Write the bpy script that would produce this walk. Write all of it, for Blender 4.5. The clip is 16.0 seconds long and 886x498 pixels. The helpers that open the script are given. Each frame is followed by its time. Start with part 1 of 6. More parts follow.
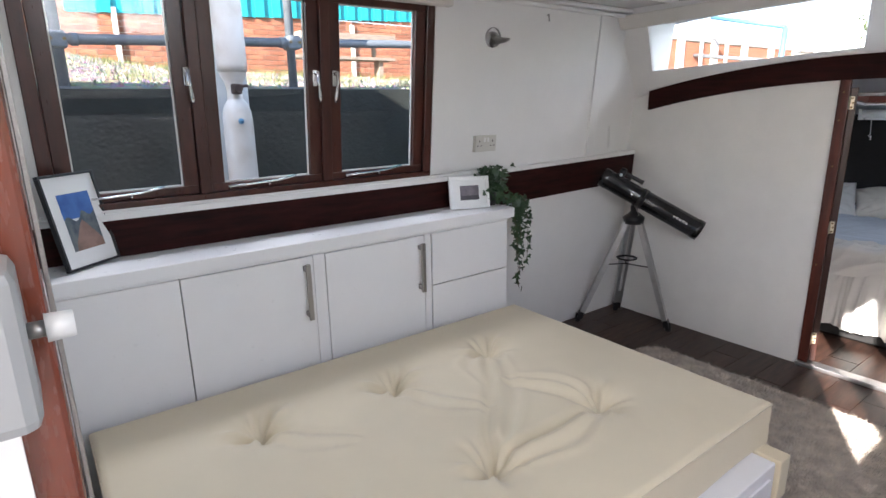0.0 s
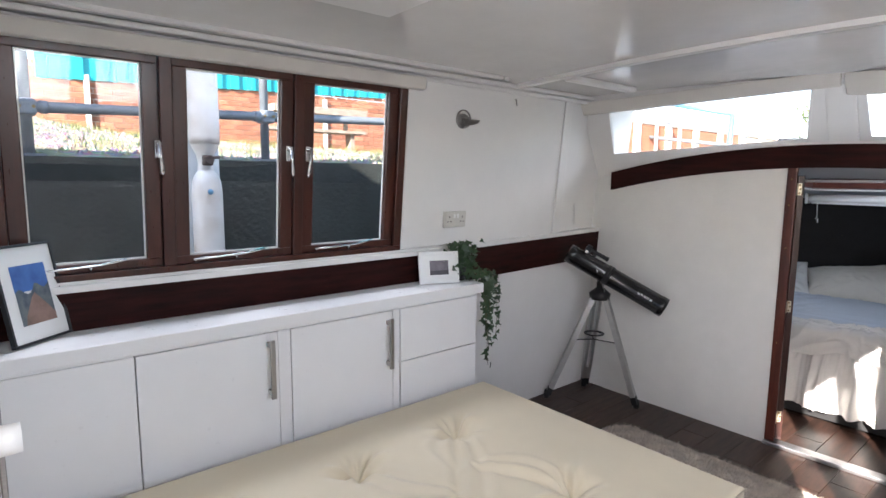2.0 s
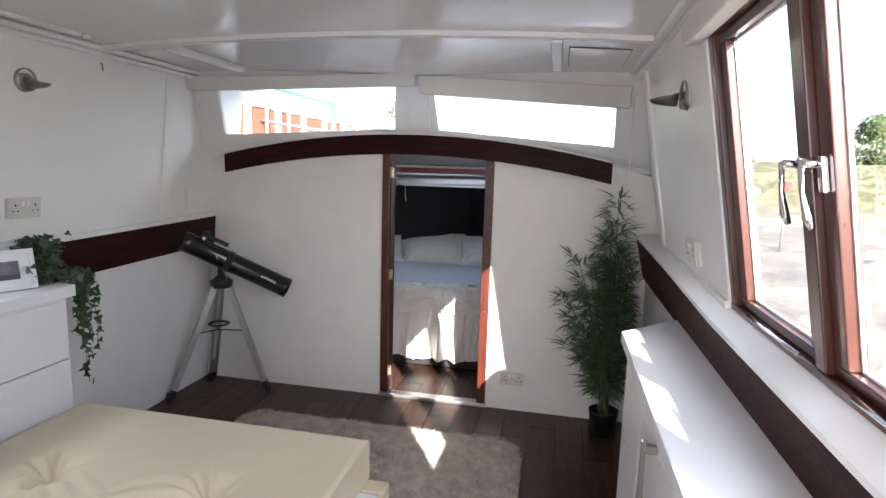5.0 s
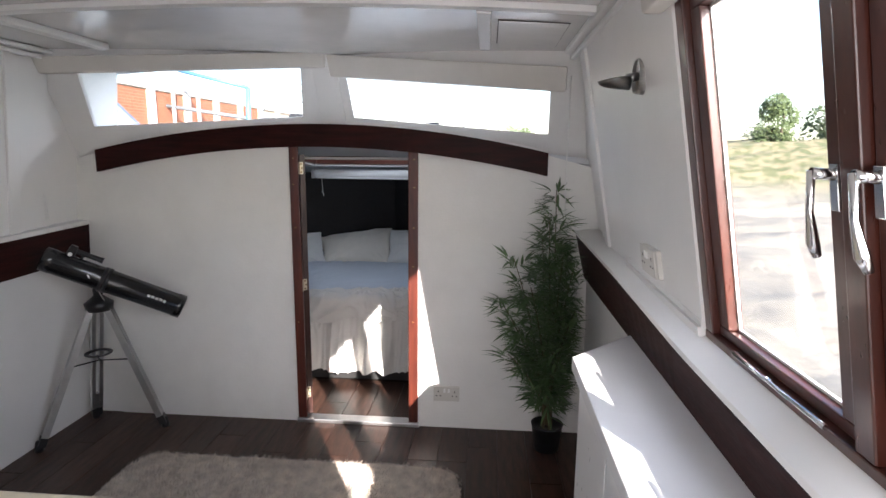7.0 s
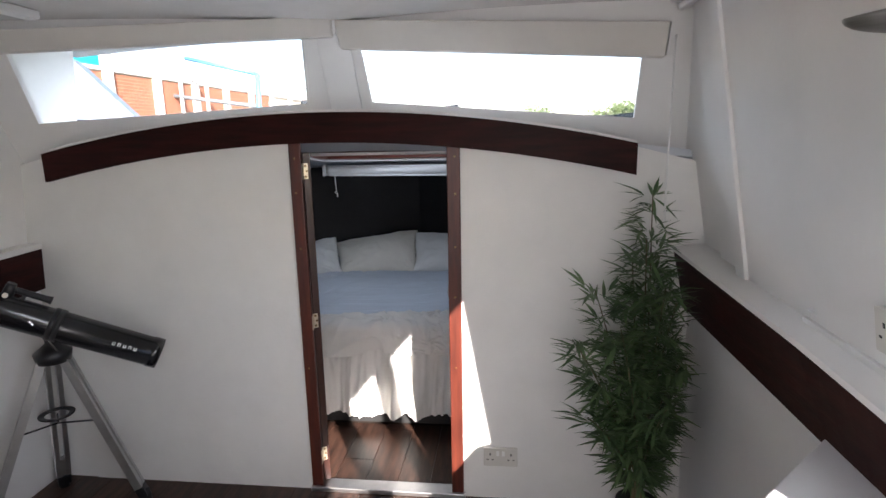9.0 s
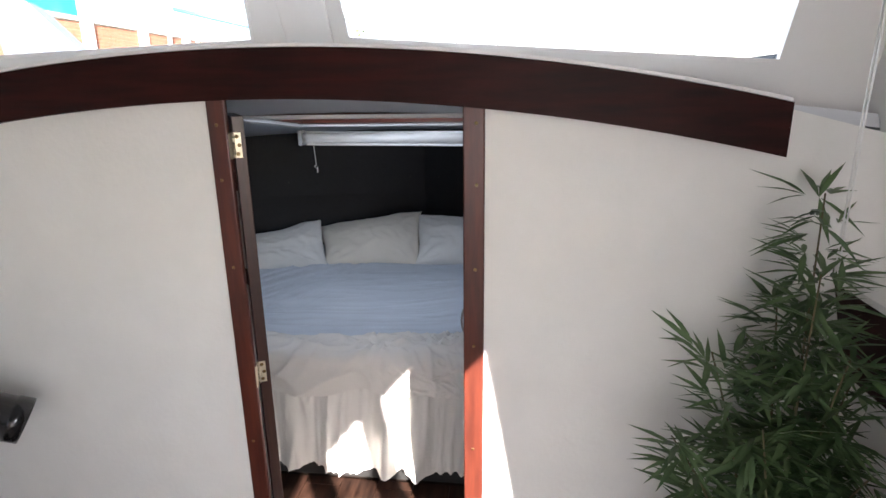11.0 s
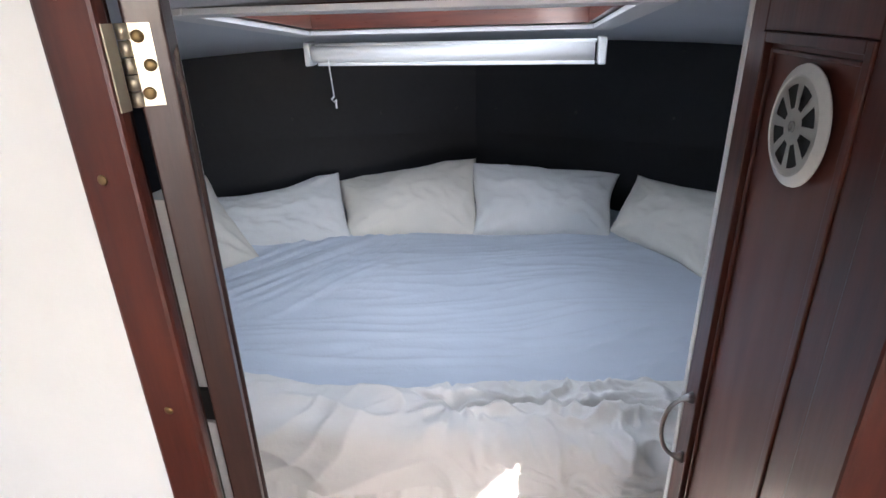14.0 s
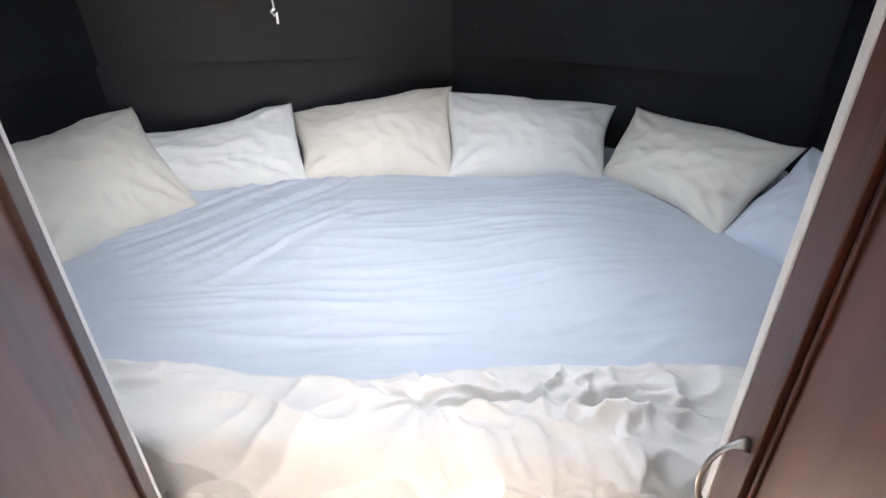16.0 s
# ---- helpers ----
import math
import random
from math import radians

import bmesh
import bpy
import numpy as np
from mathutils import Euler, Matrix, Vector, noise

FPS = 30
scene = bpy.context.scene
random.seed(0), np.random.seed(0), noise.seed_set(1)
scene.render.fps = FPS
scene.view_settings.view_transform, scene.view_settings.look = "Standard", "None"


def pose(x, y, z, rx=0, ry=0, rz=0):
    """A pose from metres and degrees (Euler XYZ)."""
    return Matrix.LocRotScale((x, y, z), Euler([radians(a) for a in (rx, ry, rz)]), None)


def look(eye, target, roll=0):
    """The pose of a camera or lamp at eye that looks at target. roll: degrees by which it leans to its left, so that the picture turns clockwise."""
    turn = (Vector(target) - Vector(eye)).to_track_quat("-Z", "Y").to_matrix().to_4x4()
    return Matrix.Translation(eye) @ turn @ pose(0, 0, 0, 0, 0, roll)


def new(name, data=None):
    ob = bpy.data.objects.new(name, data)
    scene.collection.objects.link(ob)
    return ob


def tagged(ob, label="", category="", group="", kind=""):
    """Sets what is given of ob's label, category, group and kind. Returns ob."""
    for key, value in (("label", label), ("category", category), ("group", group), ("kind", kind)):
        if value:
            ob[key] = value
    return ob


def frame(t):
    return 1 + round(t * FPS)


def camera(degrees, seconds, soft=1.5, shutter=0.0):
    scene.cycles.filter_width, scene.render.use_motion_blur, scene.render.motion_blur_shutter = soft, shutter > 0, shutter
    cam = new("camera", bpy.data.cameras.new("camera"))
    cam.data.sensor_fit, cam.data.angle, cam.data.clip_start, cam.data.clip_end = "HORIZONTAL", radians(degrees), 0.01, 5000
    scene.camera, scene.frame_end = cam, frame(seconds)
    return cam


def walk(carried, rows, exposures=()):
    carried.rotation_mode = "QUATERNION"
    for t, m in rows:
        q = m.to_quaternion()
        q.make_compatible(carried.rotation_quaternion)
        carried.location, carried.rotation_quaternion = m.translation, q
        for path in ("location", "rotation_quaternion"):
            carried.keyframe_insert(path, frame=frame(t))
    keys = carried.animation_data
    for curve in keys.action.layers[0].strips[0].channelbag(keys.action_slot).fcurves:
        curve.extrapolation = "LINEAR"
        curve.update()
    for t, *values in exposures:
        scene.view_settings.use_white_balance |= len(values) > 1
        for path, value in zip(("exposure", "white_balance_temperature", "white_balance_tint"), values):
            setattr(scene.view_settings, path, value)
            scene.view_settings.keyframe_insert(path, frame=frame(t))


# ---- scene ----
cam = camera(77.0, 16.0)
PATH = [
    (0, (0.831, -3.369, 1.475), (-0.721, -2.213, 0.972), -1.0),
    (0.5, (0.811, -3.363, 1.493), (-0.773, -2.199, 1.124), -0.8),
    (1, (0.805, -3.369, 1.499), (-0.796, -2.202, 1.226), -0.6),
    (1.5, (0.828, -3.379, 1.502), (-0.761, -2.188, 1.26), 0.2),
    (2, (0.81, -3.371, 1.504), (-0.704, -2.091, 1.242), 0.5),
    (2.5, (0.792, -3.351, 1.505), (-0.607, -1.949, 1.222), 0.9),
    (3, (0.799, -3.336, 1.503), (-0.428, -1.784, 1.21), 1.6),
    (3.5, (0.798, -3.316, 1.501), (-0.2, -1.608, 1.203), 2.1),
    (4, (0.781, -3.312, 1.498), (0.009, -1.492, 1.196), 2.2),
    (4.5, (0.784, -3.302, 1.503), (0.216, -1.408, 1.202), 2.0),
    (5, (0.777, -3.327, 1.498), (0.376, -1.39, 1.203), 1.7),
    (7.5, (0.733, -2.75, 1.573), (0.582, -0.789, 1.212), 0.4),
    (8, (0.669, -2.561, 1.591), (0.5, -0.603, 1.222), -0.2),
    (10.5, (0.479, -1.595, 1.575), (0.225, 0.323, 1.069), -1.2),
    (11, (0.454, -1.356, 1.566), (0.211, 0.555, 1.031), -0.8),
    (11.5, (0.419, -1.176, 1.552), (0.067, 0.716, 1.007), -1.8),
    (12, (0.3, -0.961, 1.53), (-0.11, 0.903, 0.932), -2.1),
    (12.5, (0.178, -0.829, 1.518), (-0.155, 1.035, 0.874), -1.3),
    (13, (0.133, -0.713, 1.513), (-0.134, 1.146, 0.825), -1.2),
    (13.5, (0.097, -0.526, 1.505), (-0.156, 1.326, 0.794), -1.6),
    (14, (0.051, -0.421, 1.482), (-0.199, 1.4, 0.693), -1.6),
    (14.5, (0.001, -0.327, 1.475), (-0.156, 1.485, 0.643), -1.4),
    (15, (-0.011, -0.257, 1.468), (0.045, 1.527, 0.566), 0.9),
    (15.5, (0.027, -0.192, 1.46), (0.013, 1.555, 0.488), 1.1),
    (16, (0.037, -0.123, 1.428), (-0.125, 1.587, 0.404), -0.8),
]
walk(cam, [(t, look(eye, target, roll)) for t, eye, target, roll in PATH],
     [(0, 1.88, 6250, 17), (1.5, 2.04, 6250, 17), (2.5, 2.07, 6250, 17), (3.5, 1.99, 6250, 17), (5, 1.87, 6250, 17), (7.5, 1.76, 6250, 17), (8, 1.74, 6250, 17), (10.5, 2.25, 6350, 17), (12.5, 2.53, 6400, 18), (13.2, 2.61, 6350, 18), (14, 3.15, 6300, 18), (14.5, 3.42, 6300, 18), (15, 3.76, 6650, 18), (16, 3.96, 6900, 18)])

# ---- world, sun, exposure ----
SUN_DIR = Vector((0.472, -1.0, 0.54)).normalized()
scene.view_settings.exposure = 2.0
world = bpy.data.worlds.new("world")
scene.world = world
world.use_nodes = True
wn = world.node_tree.nodes
sky = wn.new("ShaderNodeTexSky")
sky.sky_type = "NISHITA"
sky.sun_disc = False
sky.sun_elevation = math.asin(SUN_DIR.z)
sky.sun_rotation = math.atan2(SUN_DIR.x, SUN_DIR.y)
world.node_tree.links.new(sky.outputs[0], wn["Background"].inputs[0])
wn["Background"].inputs[1].default_value = 0.15
sun = new("sun", bpy.data.lights.new("sun", "SUN"))
sun.data.energy = 7.0
sun.data.angle = radians(0.5)
sun.data.color = (1.0, 0.93, 0.82)
sun.matrix_world = look(SUN_DIR * 20, (0, 0, 0))


def sky_lamp(name, eye, target, sx, sy, watts, color=(0.92, 0.96, 1.0)):
    """An added area lamp standing in for daylight through an opening."""
    lamp = new(name, bpy.data.lights.new(name, "AREA"))
    lamp.data.shape, lamp.data.size, lamp.data.size_y, lamp.data.energy, lamp.data.color = "RECTANGLE", sx, sy, watts, color
    lamp.matrix_world = look(eye, target)
    return lamp


sky_lamp("daylight_mudflat_window", (1.70, -2.60, 1.80), (-1.2, -0.7, 0.45), 1.55, 0.70, 11)
sky_lamp("daylight_quay_window", (-2.0, -2.5, 2.45), (-0.6, -2.4, 1.1), 1.6, 0.5, 10.5)
sky_lamp("daylight_windscreen", (-0.1, 1.5, 2.65), (-0.1, -0.9, 1.6), 2.4, 0.8, 23)
# Fill lamp added at the unseen aft end, where no doors are built.
sky_lamp("unseen_aft_fill", (0.1, -4.6, 1.25), (0.0, 0.0, 1.2), 2.0, 1.3, 16, (1.0, 0.96, 0.92))
# Lamp added below the closed hatch cover, standing in for sky light.
sky_lamp("hatch_sky_fill", (-0.17, 1.08, 1.575), (-0.17, 1.12, 0.5), 0.84, 0.58, 0.96, (0.76, 0.88, 1.0))


# ---- materials ----
def material(name, color, rough=0.5, metal=0.0, var=0.08, scale=6.0, bump=0.0, bump_scale=80.0, stretch=(1, 1, 1),
             coat=0.0, dark=None, rand=0.0, spec=0.5, sheen=0.0, trans=0.0, bump_dist=0.002):
    m = bpy.data.materials.new(name)
    m.use_nodes = True
    nt = m.node_tree
    n, l = nt.nodes, nt.links
    b = n["Principled BSDF"]
    b.inputs["Roughness"].default_value = rough
    b.inputs["Metallic"].default_value = metal
    b.inputs["Specular IOR Level"].default_value = spec
    b.inputs["Coat Weight"].default_value = coat
    b.inputs["Coat Roughness"].default_value = 0.12
    b.inputs["Sheen Weight"].default_value = sheen
    tc = n.new("ShaderNodeTexCoord")
    mp = n.new("ShaderNodeMapping")
    mp.inputs["Scale"].default_value = stretch
    l.new(tc.outputs["Object"], mp.inputs["Vector"])
    big = n.new("ShaderNodeTexNoise")
    big.inputs["Scale"].default_value = scale
    big.inputs["Detail"].default_value = 6
    big.inputs["Roughness"].default_value = 0.6
    l.new(mp.outputs[0], big.inputs["Vector"])
    ramp = n.new("ShaderNodeValToRGB")
    lo = dark or tuple(c * (1 - 3 * var) for c in color)
    hi = tuple(min(1, c * (1 + var)) for c in color)
    ramp.color_ramp.elements[0].position, ramp.color_ramp.elements[0].color = 0.3, (*lo, 1)
    ramp.color_ramp.elements[1].position, ramp.color_ramp.elements[1].color = 0.7, (*hi, 1)
    l.new(big.outputs["Fac"], ramp.inputs[0])
    out = ramp.outputs[0]
    if rand:
        info = n.new("ShaderNodeObjectInfo")
        hsv = n.new("ShaderNodeHueSaturation")
        mr = n.new("ShaderNodeMapRange")
        mr.inputs["To Min"].default_value, mr.inputs["To Max"].default_value = 1 - rand, 1 + rand
        l.new(info.outputs["Random"], mr.inputs[0])
        l.new(mr.outputs[0], hsv.inputs["Value"])
        l.new(out, hsv.inputs["Color"])
        out = hsv.outputs[0]
    l.new(out, b.inputs["Base Color"])
    fine = n.new("ShaderNodeTexNoise")
    fine.inputs["Scale"].default_value = bump_scale
    fine.inputs["Detail"].default_value = 4
    l.new(mp.outputs[0], fine.inputs["Vector"])
    rr = n.new("ShaderNodeMapRange")
    rr.inputs["To Min"].default_value, rr.inputs["To Max"].default_value = max(0.02, rough - 0.08), min(1, rough + 0.1)
    l.new(fine.outputs["Fac"], rr.inputs[0])
    l.new(rr.outputs[0], b.inputs["Roughness"])
    if bump:
        bp = n.new("ShaderNodeBump")
        bp.inputs["Strength"].default_value = bump
        bp.inputs["Distance"].default_value = bump_dist
        l.new(fine.outputs["Fac"], bp.inputs["Height"])
        l.new(bp.outputs[0], b.inputs["Normal"])
    return m


M = {}
M["wall"] = material("wall_paint", (0.78, 0.77, 0.75), 0.42, var=0.015, scale=3, bump=0.25, bump_scale=45)
M["bulk"] = material("bulkhead_paint", (0.78, 0.77, 0.74), 0.55, var=0.02, scale=4, bump=0.5, bump_scale=60)
M["ceil"] = material("ceiling_gloss_paint", (0.74, 0.73, 0.71), 0.16, var=0.02, scale=2.5, bump=0.10, bump_scale=10, bump_dist=0.004)
M["cab"] = material("cabinet_lacquer", (0.80, 0.80, 0.80), 0.3, var=0.01, scale=4, bump=0.05, bump_scale=30)
M["trimw"] = material("white_gloss_trim", (0.78, 0.77, 0.75), 0.38, var=0.012, scale=3)
M["mahog"] = material("varnished_mahogany", (0.19, 0.040, 0.017), 0.25, var=0.1, dark=(0.10, 0.020, 0.010), scale=4, stretch=(5, 5, 0.9), coat=0.6, bump=0.05, bump_scale=30)
M["mahogw"] = material("window_mahogany", (0.068, 0.018, 0.011), 0.3, var=0.1, dark=(0.032, 0.009, 0.006), scale=4, stretch=(5, 5, 0.9), coat=0.2, bump=0.04, bump_scale=30)
M["mahogp"] = material("door_panel_mahogany", (0.135, 0.034, 0.018), 0.42, var=0.1, dark=(0.070, 0.017, 0.010), scale=2.6, stretch=(4, 4, 0.6), coat=0.12, bump=0.03, bump_scale=12)
M["darkbrass"] = material("dark_brass_screw", (0.25, 0.17, 0.08), 0.4, 1.0)
M["oldwhite"] = material("aged_white_plastic", (0.62, 0.60, 0.55), 0.4, var=0.02)
M["mahogj"] = material("aged_mahogany", (0.100, 0.022, 0.012), 0.36, var=0.1, dark=(0.042, 0.009, 0.006), scale=5, stretch=(7, 7, 0.8), coat=0.08, bump=0.06, bump_scale=30)
# Aged mahogany made darker still, the port leaf's shade put into its colour.
M["mahogd"] = material("aged_shaded_mahogany", (0.050, 0.016, 0.010), 0.4, var=0.1, dark=(0.022, 0.007, 0.005), scale=5, stretch=(9, 9, 0.8), coat=0.2, bump=0.15, bump_scale=30)
# White deckhead paint, greyed to put the fore cabin's dimness into its colour.
M["foreceil"] = material("shaded_deckhead_paint", (0.60, 0.62, 0.65), 0.35, var=0.03, scale=2.5, bump=0.1, bump_scale=10, bump_dist=0.004)
M["mahogh"] = material("varnished_mahogany_flat_grain", (0.11, 0.024, 0.011), 0.3, var=0.1, dark=(0.045, 0.009, 0.005), scale=5, stretch=(0.9, 0.9, 9), coat=0.5, bump=0.15, bump_scale=30)
M["band"] = material("dark_stained_wood", (0.034, 0.0080, 0.0070), 0.45, var=0.1, dark=(0.012, 0.004, 0.0035), scale=4, stretch=(1, 1, 9), bump=0.15, bump_scale=30, spec=0.10)
M["floor"] = material("dark_laminate_plank", (0.066, 0.033, 0.022), 0.36, var=0.1, dark=(0.012, 0.006, 0.0045), scale=5, stretch=(7, 1.1, 1), bump=0.15, bump_scale=60, rand=0.20, spec=0.35)
M["joint"] = material("plank_joint", (0.03, 0.02, 0.015), 0.7)
M["rug"] = material("shag_rug_wool", (0.80, 0.71, 0.60), 0.95, var=0.10, scale=18, bump=1.0, bump_scale=220, sheen=0.4, dark=(0.46, 0.39, 0.33), bump_dist=0.01)
M["matt"] = material("cream_mattress_cotton", (0.66, 0.575, 0.415), 0.58, var=0.02, scale=3, bump=0.3, bump_scale=500, sheen=0.2)
M["worktop"] = material("worktop_lacquer", (0.74, 0.74, 0.75), 0.55, var=0.012, scale=5, bump=0.04, bump_scale=30)
M["bedw"] = material("white_bed_board", (0.8, 0.8, 0.82), 0.4, var=0.01)
M["steel"] = material("brushed_steel", (0.40, 0.39, 0.375), 0.32, 1.0, var=0.05, scale=40, stretch=(1, 1, 12))
M["chrome"] = material("chrome", (0.75, 0.75, 0.75), 0.12, 1.0, var=0.03)
M["brass"] = material("brass", (0.74, 0.66, 0.50), 0.42, 0.85, var=0.06, scale=30)
M["alu"] = material("tripod_aluminium", (0.62, 0.62, 0.62), 0.38, 1.0, var=0.04, scale=20)
M["black"] = material("black_plastic", (0.012, 0.012, 0.014), 0.35, var=0.1, scale=20)
M["tube"] = material("black_enamel_tube", (0.010, 0.010, 0.012), 0.22, var=0.1, coat=0.3)
M["white"] = material("white_plastic", (0.78, 0.78, 0.76), 0.3, var=0.01)
M["dark"] = material("dark_slot", (0.02, 0.02, 0.02), 0.6)
M["blind"] = material("roller_blind_fabric", (0.66, 0.63, 0.58), 0.85, var=0.02, bump=0.3, bump_scale=400)
M["navy"] = material("navy_hull_paint", (0.011, 0.013, 0.018), 0.6, var=0.1, scale=3, bump=0.3, bump_scale=40)
# White cotton tinted blue, the hatch's sky light put into the colour.
M["duvet"] = material("sky_tinted_white_cotton", (0.60, 0.66, 0.735), 0.85, var=0.03, scale=2, bump=0.6, bump_scale=90, sheen=0.2)
# Cream cotton; on the duvet's edge the warm tint paints the saloon's light.
M["sheet"] = material("cream_warmlit_sheet", (0.78, 0.765, 0.73), 0.85, var=0.03, scale=3, bump=0.6, bump_scale=90, sheen=0.2)
M["pilw"] = material("white_pillowcase", (0.78, 0.79, 0.77), 0.85, var=0.02, bump=0.4, bump_scale=90, sheen=0.2)
M["pilc"] = material("cream_pillowcase", (0.80, 0.765, 0.68), 0.85, var=0.02, bump=0.4, bump_scale=90, sheen=0.2)
M["pilb"] = material("pale_blue_pillowcase", (0.64, 0.70, 0.80), 0.85, var=0.02, bump=0.4, bump_scale=90, sheen=0.2)
M["leaf"] = material("ivy_leaf", (0.035, 0.075, 0.028), 0.4, var=0.15, scale=12, dark=(0.012, 0.03, 0.012))
M["bleaf"] = material("bamboo_leaf", (0.13, 0.20, 0.085), 0.42, var=0.15, scale=9, dark=(0.035, 0.08, 0.03))
M["stem"] = material("plant_stem", (0.12, 0.10, 0.05), 0.7, var=0.1, scale=30)
M["brick"] = material("red_brick", (0.30, 0.115, 0.065), 0.85, var=0.13, scale=9, bump=0.5, bump_scale=120, rand=0.38)
M["mortar"] = material("mortar", (0.42, 0.38, 0.32), 0.9, var=0.08, scale=12)
M["teal"] = material("teal_corrugated_sheet", (0.01, 0.34, 0.40), 0.45, var=0.05, scale=2)
M["quay"] = material("wet_dark_concrete", (0.020, 0.024, 0.021), 0.75, var=0.2, scale=3.5, dark=(0.010, 0.012, 0.010), bump=0.6, bump_scale=30, bump_dist=0.01)
M["galv"] = material("galvanised_tube", (0.19, 0.215, 0.24), 0.55, 0.35, var=0.08, scale=12)
M["wpaint"] = material("weathered_white_paint", (0.52, 0.52, 0.52), 0.5, var=0.09, scale=7, dark=(0.40, 0.35, 0.31), bump=0.3, bump_scale=40)
M["wplate"] = material("pale_blue_white_plate", (0.56, 0.60, 0.63), 0.5, var=0.04, scale=5)
M["plank"] = material("weathered_timber", (0.26, 0.21, 0.17), 0.8, var=0.12, scale=8, stretch=(1, 1, 6))
M["blue"] = material("blue_paint", (0.08, 0.22, 0.36), 0.5, var=0.06)
M["tree"] = material("bush_foliage", (0.10, 0.135, 0.05), 0.7, var=0.15, scale=4, dark=(0.05, 0.075, 0.03))
M["rust"] = material("rusted_dark_steel", (0.07, 0.05, 0.045), 0.8, 0.3, var=0.15, scale=20)
M["bark"] = material("bark", (0.12, 0.09, 0.07), 0.9, var=0.1, scale=8)


def glass(name):
    m = bpy.data.materials.new(name)
    m.use_nodes = True
    nt = m.node_tree
    n, l = nt.nodes, nt.links
    n.remove(n["Principled BSDF"])
    tr, gl, mix, lw = n.new("ShaderNodeBsdfTransparent"), n.new("ShaderNodeBsdfGlossy"), n.new("ShaderNodeMixShader"), n.new("ShaderNodeLayerWeight")
    p, q = n.new("ShaderNodeMath"), n.new("ShaderNodeMath")
    p.operation, q.operation = "POWER", "MULTIPLY_ADD"
    p.inputs[1].default_value = 4.0
    q.inputs[1].default_value, q.inputs[2].default_value = 0.35, 0.025
    tr.inputs[0].default_value = (0.96, 0.97, 0.96, 1)
    gl.inputs["Roughness"].default_value = 0.02
    l.new(lw.outputs["Facing"], p.inputs[0])
    l.new(p.outputs[0], q.inputs[0])
    l.new(q.outputs[0], mix.inputs[0])
    l.new(tr.outputs[0], mix.inputs[1])
    l.new(gl.outputs[0], mix.inputs[2])
    l.new(mix.outputs[0], n["Material Output"].inputs[0])
    return m


M["glass"] = glass("window_glass")


def ground_material():
    m = material("shore_ground", (0.29, 0.26, 0.21), 0.7, var=0.1, scale=0.9, dark=(0.17, 0.16, 0.145), bump=0.8, bump_scale=5, bump_dist=0.05)
    n, l = m.node_tree.nodes, m.node_tree.links
    b = n["Principled BSDF"]
    mud = b.inputs["Base Color"].links[0].from_socket
    geo, sep = n.new("ShaderNodeNewGeometry"), n.new("ShaderNodeSeparateXYZ")
    l.new(geo.outputs["Position"], sep.inputs[0])
    gn = n.new("ShaderNodeTexNoise")
    gn.inputs["Scale"].default_value = 2.2
    gn.inputs["Detail"].default_value = 8
    l.new(geo.outputs["Position"], gn.inputs["Vector"])
    gr = n.new("ShaderNodeValToRGB")
    gr.color_ramp.elements[0].position, gr.color_ramp.elements[0].color = 0.42, (0.11, 0.12, 0.055, 1)
    gr.color_ramp.elements[1].position, gr.color_ramp.elements[1].color = 0.56, (0.23, 0.20, 0.12, 1)
    l.new(gn.outputs["Fac"], gr.inputs[0])
    mr = n.new("ShaderNodeMapRange")
    mr.inputs["From Min"].default_value, mr.inputs["From Max"].default_value = -0.4, 0.5
    l.new(sep.outputs["Z"], mr.inputs[0])
    mix = n.new("ShaderNodeMix")
    mix.data_type = "RGBA"
    l.new(mr.outputs[0], mix.inputs["Factor"])
    l.new(mud, mix.inputs["A"])
    l.new(gr.outputs[0], mix.inputs["B"])
    l.new(mix.outputs["Result"], b.inputs["Base Color"])
    return m


M["ground"] = ground_material()


def gravel_material():
    """Pale quay gravel with patches of dry grass."""
    m = material("quay_gravel", (0.40, 0.36, 0.30), 0.9, var=0.15, scale=1.2, bump=1.0, bump_scale=22, bump_dist=0.03)
    n, l = m.node_tree.nodes, m.node_tree.links
    b = n["Principled BSDF"]
    base = b.inputs["Base Color"].links[0].from_socket
    geo, cells, shade = n.new("ShaderNodeNewGeometry"), n.new("ShaderNodeTexVoronoi"), n.new("ShaderNodeMix")
    cells.inputs["Scale"].default_value = 26
    l.new(geo.outputs["Position"], cells.inputs["Vector"])
    shade.data_type, shade.blend_type = "RGBA", "MULTIPLY"
    shade.inputs["Factor"].default_value = 0.6
    l.new(base, shade.inputs["A"])
    l.new(cells.outputs["Color"], shade.inputs["B"])
    patch, ramp, mix = n.new("ShaderNodeTexNoise"), n.new("ShaderNodeValToRGB"), n.new("ShaderNodeMix")
    patch.inputs["Scale"].default_value, patch.inputs["Detail"].default_value = 1.1, 10
    l.new(geo.outputs["Position"], patch.inputs["Vector"])
    ramp.color_ramp.elements[0].position, ramp.color_ramp.elements[1].position = 0.54, 0.66
    l.new(patch.outputs["Fac"], ramp.inputs[0])
    mix.data_type = "RGBA"
    mix.inputs["B"].default_value = (0.13, 0.14, 0.055, 1)
    l.new(ramp.outputs[0], mix.inputs["Factor"])
    l.new(shade.outputs["Result"], mix.inputs["A"])
    l.new(mix.outputs["Result"], b.inputs["Base Color"])
    return m


M["gravel"] = gravel_material()


# ---- mesh tools ----
def flat(a, b, c):
    return (a, b, c)


